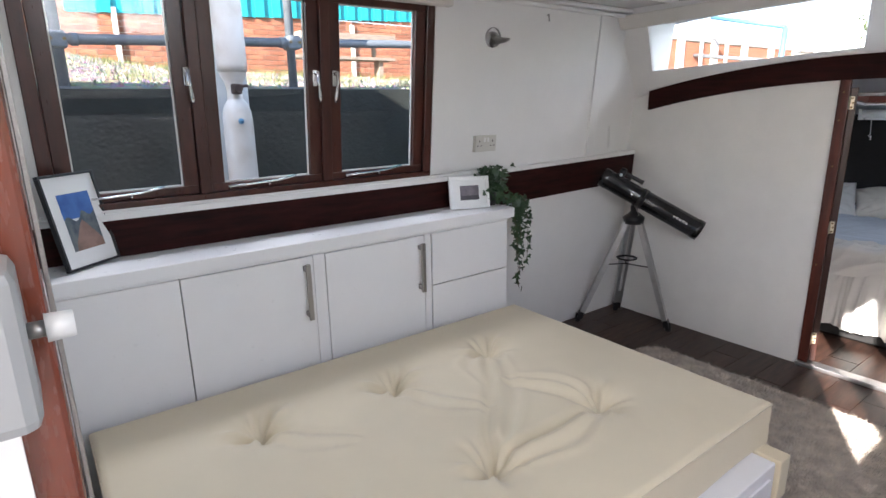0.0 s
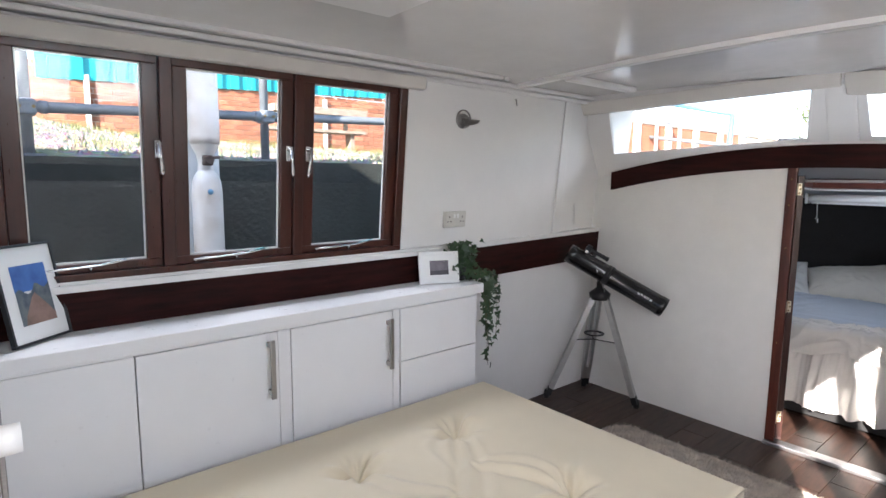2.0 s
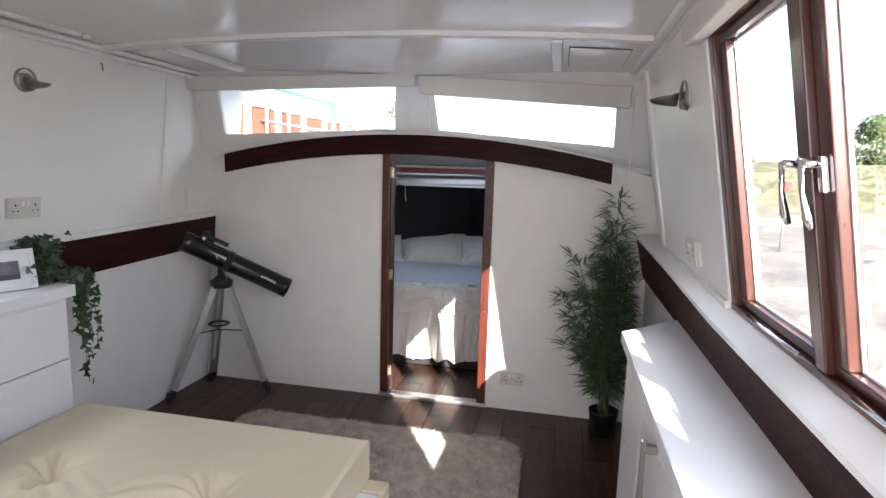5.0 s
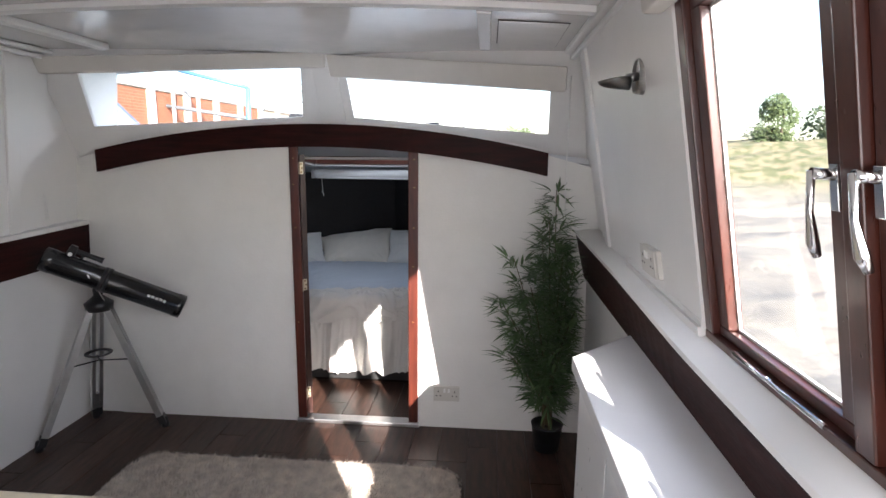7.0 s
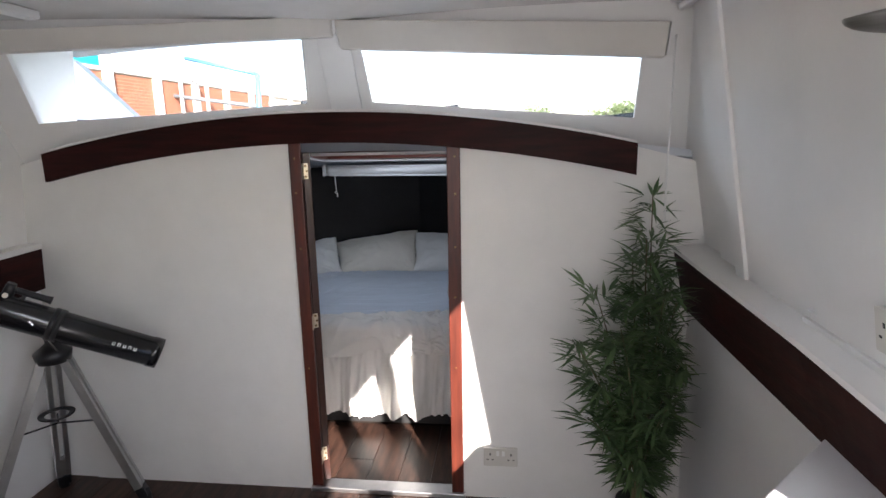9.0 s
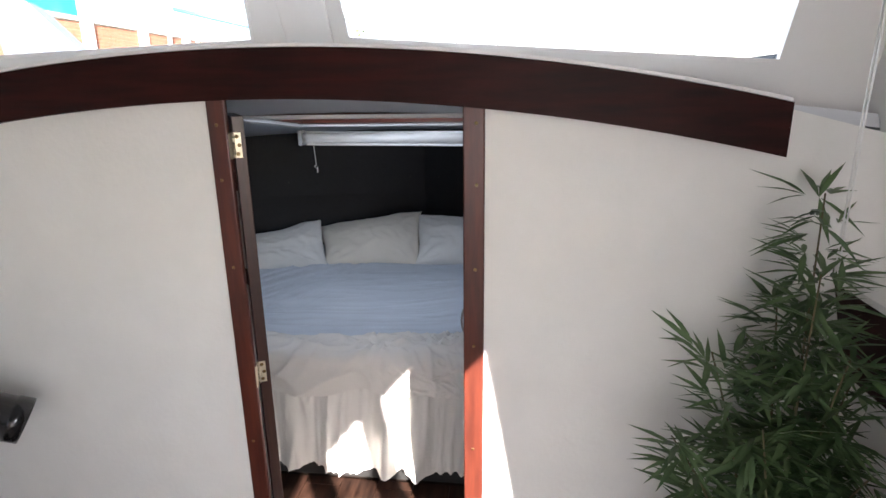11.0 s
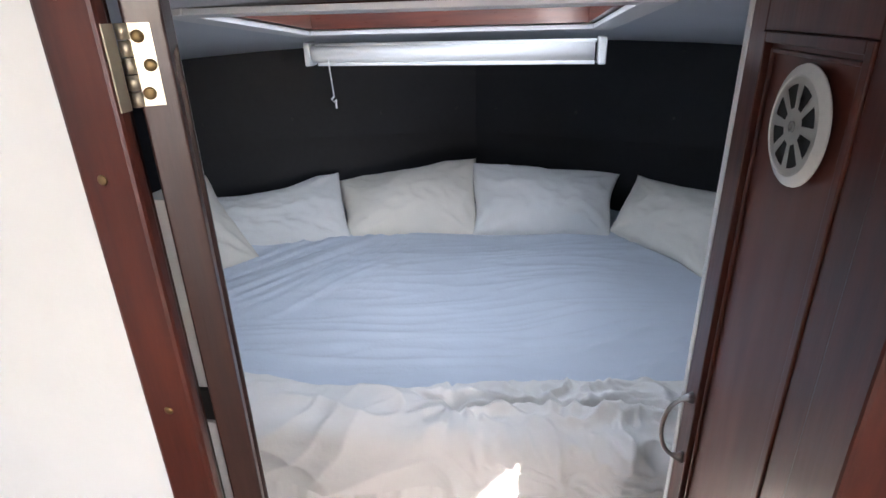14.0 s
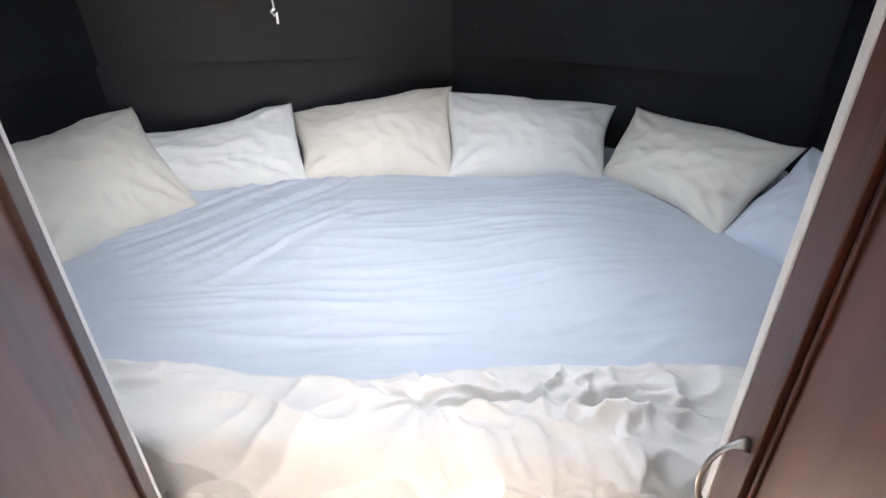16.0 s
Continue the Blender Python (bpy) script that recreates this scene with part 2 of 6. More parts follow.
def mbox(bm, a0, a1, b0, b1, c0, c1, f=flat, na=1, nb=1, bevel=0.0):
    """A box in the coordinates of f, cut into na x nb along a and b."""
    grid = {}
    for i in range(na + 1):
        for j in range(nb + 1):
            for k, c in enumerate((c0, c1)):
                grid[i, j, k] = bm.verts.new(f(a0 + (a1 - a0) * i / na, b0 + (b1 - b0) * j / nb, c))
    faces = []
    for i in range(na):
        for j in range(nb):
            faces.append(bm.faces.new([grid[i, j, 0], grid[i, j + 1, 0], grid[i + 1, j + 1, 0], grid[i + 1, j, 0]]))
            faces.append(bm.faces.new([grid[i, j, 1], grid[i + 1, j, 1], grid[i + 1, j + 1, 1], grid[i, j + 1, 1]]))
    for i in range(na):
        for j in (0, nb):
            faces.append(bm.faces.new([grid[i, j, 0], grid[i + 1, j, 0], grid[i + 1, j, 1], grid[i, j, 1]]))
    for j in range(nb):
        for i in (0, na):
            faces.append(bm.faces.new([grid[i, j, 0], grid[i, j + 1, 0], grid[i, j + 1, 1], grid[i, j, 1]]))
    bmesh.ops.recalc_face_normals(bm, faces=faces)
    if bevel:
        edges = [e for e in {e for fc in faces for e in fc.edges} if len(e.link_faces) == 2 and e.calc_face_angle(0) > 0.8]
        bmesh.ops.bevel(bm, geom=edges, offset=bevel, segments=2, affect="EDGES", profile=0.5)
    return bm


def tube(bm, points, radius, seg=10, ends=True):
    """A round tube along points; radius one number or one for each point."""
    points = [Vector(p) for p in points]
    radii = radius if isinstance(radius, (list, tuple)) else [radius] * len(points)
    rings, side = [], None
    for i, p in enumerate(points):
        d = (points[min(i + 1, len(points) - 1)] - points[max(i - 1, 0)]).normalized()
        ref = side or (Vector((0, 0, 1)) if abs(d.z) < 0.9 else Vector((1, 0, 0)))
        u = (ref - d * ref.dot(d)).normalized()
        v = d.cross(u)
        side = u
        rings.append([bm.verts.new(p + radii[i] * (math.cos(2 * math.pi * k / seg) * u + math.sin(2 * math.pi * k / seg) * v)) for k in range(seg)])
    for a, b in zip(rings, rings[1:]):
        for k in range(seg):
            fc = bm.faces.new([a[k], a[(k + 1) % seg], b[(k + 1) % seg], b[k]])
            fc.smooth = True
    if ends:
        bm.faces.new(rings[0][::-1])
        bm.faces.new(rings[-1])
    return bm


def lathe(bm, profile, seg=24, m=Matrix()):
    """Profile of (radius, height) round z, placed by m."""
    rings = []
    for r, h in profile:
        rings.append([bm.verts.new(m @ Vector((r * math.cos(2 * math.pi * k / seg), r * math.sin(2 * math.pi * k / seg), h))) for k in range(seg)] if r > 1e-6
                     else [bm.verts.new(m @ Vector((0, 0, h)))])
    for a, b in zip(rings, rings[1:]):
        for k in range(seg):
            q = [a[k % len(a)], a[(k + 1) % len(a)], b[(k + 1) % len(b)], b[k % len(b)]]
            q = list(dict.fromkeys(q))
            if len(q) > 2:
                fc = bm.faces.new(q)
                fc.smooth = True
    return bm


def surface(bm, f, nu, nv, smooth=True):
    """A sheet f(u, v), u and v from 0 to 1."""
    g = [[bm.verts.new(f(i / nu, j / nv)) for j in range(nv + 1)] for i in range(nu + 1)]
    for i in range(nu):
        for j in range(nv):
            fc = bm.faces.new([g[i][j], g[i + 1][j], g[i + 1][j + 1], g[i][j + 1]])
            fc.smooth = smooth
    return g


def thing(name, label="", category="", group="", at=(0, 0, 0), kind=""):
    ob = tagged(new(name), label, category, group, kind)
    ob.location = at
    return ob


def part(name, bm, mat, parent=None, label="", kind="", category="", group=""):
    """bm as one mesh object, its vertices in world places, under parent."""
    me = bpy.data.meshes.new(name)
    origin = Vector((0, 0, 0))
    up = parent
    while up is not None:
        origin += up.location
        up = up.parent
    if parent is None and kind != "structure" and len(bm.verts):
        lo = Vector([min(v.co[k] for v in bm.verts) for k in range(3)])
        hi = Vector([max(v.co[k] for v in bm.verts) for k in range(3)])
        origin = Vector(((lo.x + hi.x) / 2, (lo.y + hi.y) / 2, lo.z))
    bmesh.ops.translate(bm, verts=bm.verts, vec=-origin)
    bm.normal_update()
    bm.to_mesh(me)
    bm.free()
    me.materials.append(M[mat])
    ob = new(name, me)
    ob.parent = parent
    if parent is None:
        ob.location = origin
    return tagged(ob, label, category, group, kind)


def B():
    return bmesh.new()


def boxpart(name, dims, mat, parent=None, f=flat, bevel=0.0, na=1, nb=1, **kw):
    return part(name, mbox(B(), *dims, f=f, bevel=bevel, na=na, nb=nb), mat, parent, **kw)


# ---- shape of the hull ----
def xl(z):
    return -1.50 + 0.094 * (z - 1.12)


def xr(z):
    return 1.295 - 0.18 * (z - 1.12)


def wl(y, z, d):
    """Upper wall on the quay side; d inboard."""
    return (xl(z) + d, y, z)


def wr(y, z, d):
    """Upper wall on the water side; d inboard."""
    return (xr(z) - d, y, z)


def ll(y, z, d):
    return (-1.575 + 0.07 * z + d, y, z)


def lr(y, z, d):
    return (1.305 - 0.025 * z - d, y, z)


CX = -0.15


def sheer(y):
    return 0.036 * max(0.0, (y + 1.6) / 1.6)


def bll(y, z, d):
    p = ll(y, z, d)
    return (p[0], p[1], z + sheer(y))


def edge_r(y):
    """The upper inner edge of the band on the water side, lower beside the window."""
    w = min(1.0, max(0.0, (-0.95 - y) / 0.55))
    return 1.216 + 0.027 * w, 1.088 - 0.040 * w


def band_r(y, s, d):
    """The leaning band on the water side: s from its lower to its upper edge, d outboard."""
    x, z = edge_r(y)
    return (1.268 + (x - 1.268) * s + d, y, 0.895 + (z + sheer(y) - 0.895) * s)


def ledge_r(y, s, d):
    """The sloping ledge from the band's upper edge to the wall under the window; d upward."""
    x, z = edge_r(y)
    return (x - 0.004 + (1.37 - x) * s, y, z + sheer(y) + max(0.012, 1.100 - z) * min(1, s * 2.2) + d)


def bwl(y, z, d):
    p = wl(y, z, d)
    return (p[0], p[1], z + sheer(y))


def bwr(y, z, d):
    p = wr(y, z, d)
    return (p[0], p[1], z + sheer(y))


BACK = -4.7


def zc(x):
    return 2.055 - 0.045 * ((x - CX) / 1.3) ** 2


def ztop(x):
    return 1.678 - 0.140 * ((x - CX) / 1.21) ** 2


def ys(x, z, side):
    """The windscreen's plane: the vee of the two panes, raked aft."""
    base = 0.47 + 0.41 * (x + 0.13) if side < 0 else 0.45 - 0.32 * (x + 0.13)
    return base - 0.60 * (z - 1.68)


def scl(x, b, d):
    z = 1.648 + 0.0727 * (x + 1.376) + b
    xx = x + 0.18 * b
    return (xx, ys(x, z, -1) - d, z)


def scr(x, b, d):
    z = 1.726 - 0.0915 * (x + 0.053) + b
    xx = x - 0.05 * b
    return (xx, ys(x, z, 1) - d, z)


# floor base and hull
boxpart("floor_base", (-1.62, 1.32, BACK, 2.7, -0.10, -0.012), "joint", kind="structure")

# side walls, quay side: lower part, band, ledge, upper part round the window
WIN = (-3.335, -1.715, 1.12, 1.955)
WINR = (-3.19, -1.585, 1.100, 1.90)
for side, f, g, w, nm in ((-1, wl, ll, WIN, "wall_port"), (1, wr, lr, WINR, "wall_starboard")):
    bm = B()
    mbox(bm, BACK, -1.2, 0.0, 1.085 if side < 0 else 1.03, -0.06, 0, g)
    mbox(bm, -1.2, 0.0, 0.0, 1.085, -0.12, 0, g)
    part(nm + "_lower", bm, "wall", kind="structure")
    bm = B()
    mbox(bm, BACK, w[0], 1.085, 2.12, -0.08, 0, f)
    mbox(bm, w[1], -0.46, 1.085, 2.12, -0.08, 0, f)
    mbox(bm, w[1] + 0.001, -0.90, 1.13, 1.99, -0.002, 0.012, f)
    mbox(bm, w[0], w[1], 1.085, w[2], -0.08, 0, f)
    mbox(bm, w[0], w[1], w[3], 2.12, -0.08, 0, f)
    mbox(bm, -0.46, 0.04, 1.085, 2.12, -0.09, -0.045, f)
    mbox(bm, 0.04, 0.35, 1.50, 2.12, -0.09, -0.045, f)
    part(nm + "_upper", bm, "wall", kind="structure")
    if side < 0:
        boxpart("band_port", (BACK, -0.002, 0.905, 1.088, 0.0, 0.028), "band", None, bll, na=28, kind="structure")
    else:
        boxpart("band_starboard", (BACK, -0.002, 0.0, 1.0, 0.0, 0.024), "band", None, band_r, na=60, kind="structure")
    bm = B()
    if side < 0:
        mbox(bm, BACK, -0.002, 1.088, 1.112, -0.07, 0.032, bll, na=28)
        mbox(bm, BACK, -1.0, 1.112, 1.124, -0.01, 0.018, bwl, na=22)
    else:
        mbox(bm, BACK, -0.002, 0.0, 1.0, 0.001, 0.016, ledge_r, na=60, nb=8)
        mbox(bm, -1.58, -0.85, 1.105, 1.128, -0.01, 0.024, bwr, na=6)
        mbox(bm, -1.58, -0.85, 1.128, 1.145, -0.01, 0.014, bwr, na=6)
    part("ledge_" + nm[5:], bm, "trimw", kind="structure")
    bm = B()
    mbox(bm, -0.50, -0.43, 1.112, 1.99, -0.04, 0.012, f, bevel=0.004)
    mbox(bm, -0.43, -0.22, 1.112, 1.99, -0.04, -0.02, f)
    part("post_" + nm[5:], bm, "trimw", kind="structure")
    bm = B()
    mbox(bm, BACK, -0.2, 1.965, 1.985, 0, 0.022, f, bevel=0.005)
    mbox(bm, BACK, -0.2, 1.990, 2.012, 0, 0.045, f, bevel=0.006)
    part("cornice_" + nm[5:], bm, "trimw", kind="structure")

# ceiling with beams
bm = B()


def cf(x, y, d):
    return (x, y, zc(x) - d)


def front_y(x):
    return min(ys(x, 2.0, -1), ys(x, 2.0, 1)) + 0.06


mbox(bm, -1.60, 1.32, BACK, 0.55, -0.05, 0, cf, na=24)
part("ceiling", bm, "ceil", kind="structure")
bm = B()
for y0, y1 in ((-0.99, -0.94), (-4.2, -4.15)):
    mbox(bm, -1.42, 1.09, y0, y1, 0.001, 0.022, cf, na=24)
part("ceiling_beams", bm, "trimw", kind="structure")
bm = B()
for x0, x1, y0, y1 in ((-1.10, -1.05, -0.93, -0.30), (0.70, 0.75, -0.93, -0.24)):
    mbox(bm, x0, x1, y0, y1, 0.001, 0.03, cf, bevel=0.006)
for x0, x1, y0, y1 in ((-1.30, -1.28, -4.1, -1.2), (-1.30, -1.28, -1.17, -1.15)):
    mbox(bm, x0, x1, y0, y1, 0.001, 0.016, cf)
part("ceiling_trim", bm, "trimw", kind="structure")
bm = B()
mbox(bm, -0.75, 0.45, -3.25, -2.29, 0.001, 0.035, cf, na=8)
part("ceiling_hatch_panel", bm, "trimw", kind="structure")
for x0, x1, y0, y1 in ((-1.30, -1.12, -0.90, -0.34), (0.78, 1.04, -0.72, -0.27)):
    boxpart("panel_joint", (x0 - 0.004, x1 + 0.004, y0 - 0.004, y1 + 0.004, 0.001, 0.003), "joint", None, cf, kind="structure")
    boxpart("ceiling_access_panel", (x0, x1, y0, y1, 0.0035, 0.007), "ceil", None, cf, kind="structure")

# windscreen walls: left and right of the vee
for f, x0, x1, px0, px1, h, nm in ((scl, -1.60, -0.13, -1.376, -0.331, 0.31, "wall_windscreen_port"), (scr, -0.13, 1.35, -0.053, 1.073, 0.30, "wall_windscreen_starboard")):
    bm = B()
    mbox(bm, x0, px0, -0.15, 0.45, -0.04, 0, f, na=2)
    mbox(bm, px1, x1, -0.15, 0.45, -0.04, 0, f, na=2)
    mbox(bm, px0, px1, -0.15, 0.0, -0.04, 0, f, na=6)
    mbox(bm, px0, px1, h, 0.45, -0.04, 0, f, na=6)
    part(nm, bm, "wall", kind="structure")
    win = thing("windscreen_window", "fixed windscreen pane in a white frame", "window", "windscreen panes", kind="structure")
    pane = boxpart("pane", (px0, px1, 0.0, h, -0.024, -0.018), "glass", win, f)
    pane.visible_shadow = False
    bm = B()
    mbox(bm, px0, px1, 0.0, 0.010, -0.014, 0.004, f, na=6)
    mbox(bm, px0, px0 + 0.010, 0.010, h, -0.014, 0.004, f)
    mbox(bm, px1 - 0.010, px1, 0.010, h, -0.014, 0.004, f)
    part("bead", bm, "trimw", win)
bm = B()
mbox(bm, -0.24, -0.10, -0.12, 0.36, 0.001, 0.02, lambda x, b, d: (x, min(scl(x, b, 0)[1], scr(x, b, 0)[1]) - d, scl(-0.17, b, 0)[2]), bevel=0.004)
part("windscreen_mullion", bm, "wall", kind="structure")

# bulkhead with the doorway, its shelf
bm = B()
for x0, x1 in ((-1.60, -1.375), (1.055, 1.385)):
    mbox(bm, x0, x1, 0, 1, 0.0, 0.045, lambda x, b, y: (x, y + 0.006, b * (ztop(x) - 0.012)))
mbox(bm, -1.375, -0.300, 0, 1, 0.0, 0.045, lambda x, b, y: (x, y, b * (ztop(x) - 0.004)), na=8)
mbox(bm, 0.385, 1.055, 0, 1, 0.0, 0.045, lambda x, b, y: (x, y, b * (ztop(x) - 0.004)), na=6)
mbox(bm, -0.300, 0.385, 0, 1, 0.0, 0.045, lambda x, b, y: (x, y, 1.592 + b * (ztop(x) - 0.004 - 1.592)), na=6)
part("wall_bulkhead", bm, "bulk", kind="structure")
bm = B()
mbox(bm, -1.60, 1.35, 0.045, 0.62, -0.02, 0.0, lambda x, y, d: (x, y, ztop(x) - 0.014 + d), na=20)
part("windscreen_shelf", bm, "wall", kind="structure")
bm = B()
mbox(bm, -1.375, 1.055, 0, 1, -0.030, -0.001, lambda x, b, y: (x, y, (ztop(x) - 0.118) + b * 0.118), na=28)
part("arched_beam", bm, "band", kind="structure")
bm = B()
mbox(bm, -1.37, 1.05, -0.034, 0.02, 0, 0.008, lambda x, y, d: (x, y, ztop(x) + d + 0.001), na=28)
part("arched_beam_cap", bm, "trimw", kind="structure")

# door frame and sill
fr = thing("door_frame", "varnished dark mahogany door frame round the cabin doorway", "door frame", kind="structure")
for nm, x0, x1 in (("jamb", -0.302, -0.252), ("jamb", 0.335, 0.387)):
    boxpart(nm, (x0, x1, -0.022, -0.006 if x0 < 0 else 0.05, 0.03, 1.575), "mahogj", fr, bevel=0.004)
for z0, z1 in ((0.10, 1.055), (1.105, 1.322)):
    boxpart("white_batten", (-0.300, -0.280, 0.0475, 0.056, z0, z1), "white", fr)
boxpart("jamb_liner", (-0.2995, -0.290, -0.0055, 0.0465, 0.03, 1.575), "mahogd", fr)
boxpart("catch_block", (-0.300, -0.281, 0.047, 0.060, 1.060, 1.100), "dark", fr)
boxpart("head", (-0.252, 0.335, 0.005, 0.05, 1.566, 1.59), "mahogh", fr)
boxpart("door_sill", (-0.31, 0.395, -0.024, 0.05, 0.0, 0.024), "alu", kind="structure", bevel=0.004)
for x, z in ((0.367, 1.50), (0.368, 1.354), (0.365, 1.14), (0.362, 0.93), (0.360, 0.62), (-0.278, 1.50), (-0.281, 1.362), (-0.278, 1.13), (-0.28, 0.6)):
    part("screw", lathe(B(), [(0, 0), (0.0046, 0), (0.0038, 0.0010), (0, 0.0012)], 12, Matrix.Translation((x, -0.0222, z)) @ Matrix.Rotation(radians(90), 4, "X")), "darkbrass", fr)

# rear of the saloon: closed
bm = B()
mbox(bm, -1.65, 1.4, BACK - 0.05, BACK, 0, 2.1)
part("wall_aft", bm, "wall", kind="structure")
# Unseen box added aft to keep direct sun off the quay wall.
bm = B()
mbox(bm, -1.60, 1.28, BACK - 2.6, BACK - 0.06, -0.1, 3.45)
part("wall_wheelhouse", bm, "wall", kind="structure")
bm = B()
mbox(bm, -1.55, 0.20, -3.47, -3.40, 0, 1, lambda x, y, b: (x, y, b * (zc(x) - 0.002)), na=8)
part("partition", bm, "wall", kind="structure")

# fore cabin: floor well, dark hull sides, white deckhead with hatch
def zf(x, y):
    return 1.575 - 0.095 * y - 0.075 * ((x - CX) / 1.3) ** 2


def ff(x, y, d):
    return (x, y, zf(x, y) - d)


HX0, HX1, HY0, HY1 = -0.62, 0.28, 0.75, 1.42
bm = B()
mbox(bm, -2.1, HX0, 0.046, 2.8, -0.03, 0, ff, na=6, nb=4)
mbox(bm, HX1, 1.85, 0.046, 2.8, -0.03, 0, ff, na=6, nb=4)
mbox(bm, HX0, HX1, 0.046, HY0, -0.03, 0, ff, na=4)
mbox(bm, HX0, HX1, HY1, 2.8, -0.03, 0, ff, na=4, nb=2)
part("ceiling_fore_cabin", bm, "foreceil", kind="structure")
CORN = {"c": (-0.16, 2.50), "l": (-1.50, 1.98), "r": (1.20, 1.98), "la": (-1.66, 0.046), "ra": (1.36, 0.046)}
bm = B()


def hull(p, q, z0, z1, o0, o1):
    """A hull plank between two plan points; z0 and z1 are one height or one for each end; offset outwards o0 below and o1 above."""
    mid = Vector((-0.15, 0.8))
    z0, z1 = (z if isinstance(z, tuple) else (z, z) for z in (z0, z1))
    quad = []
    for (x, y), z, o in ((p, z0[0], o0), (q, z0[1], o0), (q, z1[1], o1), (p, z1[0], o1)):
        out = (Vector((x, y)) - mid).normalized() * o
        quad.append(Vector((x + out.x, y + out.y, z)))
    out = Vector(((p[0] + q[0]) / 2, (p[1] + q[1]) / 2, 0)) - Vector((mid.x, mid.y, 0))
    out = out.normalized() * 0.03
    a = [bm.verts.new(v) for v in quad]
    b = [bm.verts.new(v + out) for v in quad]
    bm.faces.new(a[::-1])
    bm.faces.new(b)
    for k in range(4):
        bm.faces.new([a[k], a[(k + 1) % 4], b[(k + 1) % 4], b[k]])


lining = thing("hull_lining", kind="structure")
SEAM = {"c": 0.895, "l": 0.945, "r": 0.905, "la": 1.10, "ra": 1.08}
for p, q in (("la", "l"), ("l", "c"), ("c", "r"), ("r", "ra")):
    za, zb = SEAM[p], SEAM[q]
    for nm, z0, z1, o0, o1 in (("upper_board", (za, zb), 1.56, 0.0, 0.05), ("lower_board", -0.05, (za + 0.01, zb + 0.01), -0.06, 0.07), ("seam_ledge", (za + 0.004, zb + 0.004), (za + 0.016, zb + 0.016), 0.006, 0.10)):
        bm = B()
        hull(CORN[p], CORN[q], z0, z1, o0, o1)
        bmesh.ops.recalc_face_normals(bm, faces=bm.faces)
        part(nm, bm, "navy", lining)
for p, q in (("l", "c"), ("c", "r")):
    for k in (0.08, 0.36, 0.66, 0.93):
        c = Vector(CORN[p]) * (1 - k) + Vector(CORN[q]) * k
        out = (c - Vector((-0.15, 0.8))).normalized()
        for z, o in ((1.02, -0.004), (1.30, 0.016)):
            part("screw_head", lathe(B(), [(0, 0), (0.006, 0), (0.005, 0.002), (0, 0.0025)], 10, Matrix.Translation((c.x + out.x * o, c.y + out.y * o, z)) @ Matrix.Rotation(radians(90), 4, "X")), "dark", lining)
# Unseen outer shell added to stop daylight leaking past the lining.
bm = B()
for p, q in (("la", "l"), ("l", "c"), ("c", "r"), ("r", "ra")):
    hull(CORN[p], CORN[q], -0.08, 1.70, 0.20, 0.22)
mbox(bm, 1.321, 1.62, 0.055, 0.095, -0.08, 1.70)
mbox(bm, -1.90, -1.601, 0.0, 0.045, -0.08, 1.70)
bmesh.ops.recalc_face_normals(bm, faces=bm.faces)
part("light_stop_shell", bm, "navy", kind="structure")
hatch = thing("deck_hatch", "deck hatch with a varnished mahogany coaming and an added opaque cover", "hatch")
for a0, a1, b0, b1 in ((HX0, HX0 + 0.025, HY0, HY1), (HX1 - 0.025, HX1, HY0, HY1), (HX0 + 0.025, HX1 - 0.025, HY0, HY0 + 0.025), (HX0 + 0.025, HX1 - 0.025, HY1 - 0.025, HY1)):
    boxpart("coaming", (a0, a1, b0, b1, -0.14, -0.002), "mahogh", hatch, ff)
for a0, a1, b0, b1 in ((HX0 - 0.05, HX0 + 0.01, HY0 - 0.05, HY1 + 0.05), (HX1 - 0.01, HX1 + 0.05, HY0 - 0.05, HY1 + 0.05), (HX0 + 0.01, HX1 - 0.01, HY0 - 0.05, HY0 + 0.01), (HX0 + 0.01, HX1 - 0.01, HY1 - 0.01, HY1 + 0.05)):
    boxpart("trim", (a0, a1, b0, b1, 0.001, 0.014), "trimw", hatch, ff, bevel=0.002)
# Opaque cover, added to block lamp light and sun from above.
boxpart("lid", (HX0, HX1, HY0, HY1, -0.160, -0.145), "white", hatch, ff)

# ---- outdoors ----
def gz(x, y):
    if x < -2.75:
        t = min(1, (-2.75 - x) / 5.4)
        foot = 1.985 - 0.038 * max(-4.5, min(3.5, y)) + 0.14 * max(0, min(2, -y - 1.9))
        return 1.565 + (foot - 1.565) * t ** 0.9 + 0.05 * t * noise.noise(Vector((x * 1.3, y * 1.3, 2)))
    if x < 2.2:
        return -1.1
    t = x - 2.2
    far = 0.47 * x + 0.88 * y
    bank = 1 / (1 + math.exp(-(far - 27) / 1.8))
    flat_z = -1.05 + min(max(far, 0), 24) * 0.02 + 0.10 * noise.noise(Vector((x * 0.35, y * 0.9, 0))) * min(t, 3) + 0.04 * noise.noise(Vector((x * 1.6, y * 2.5, 4))) * min(t, 3)
    return flat_z + 2.75 * bank + 0.12 * bank * noise.noise(Vector((x * 0.3, y * 0.3, 8)))


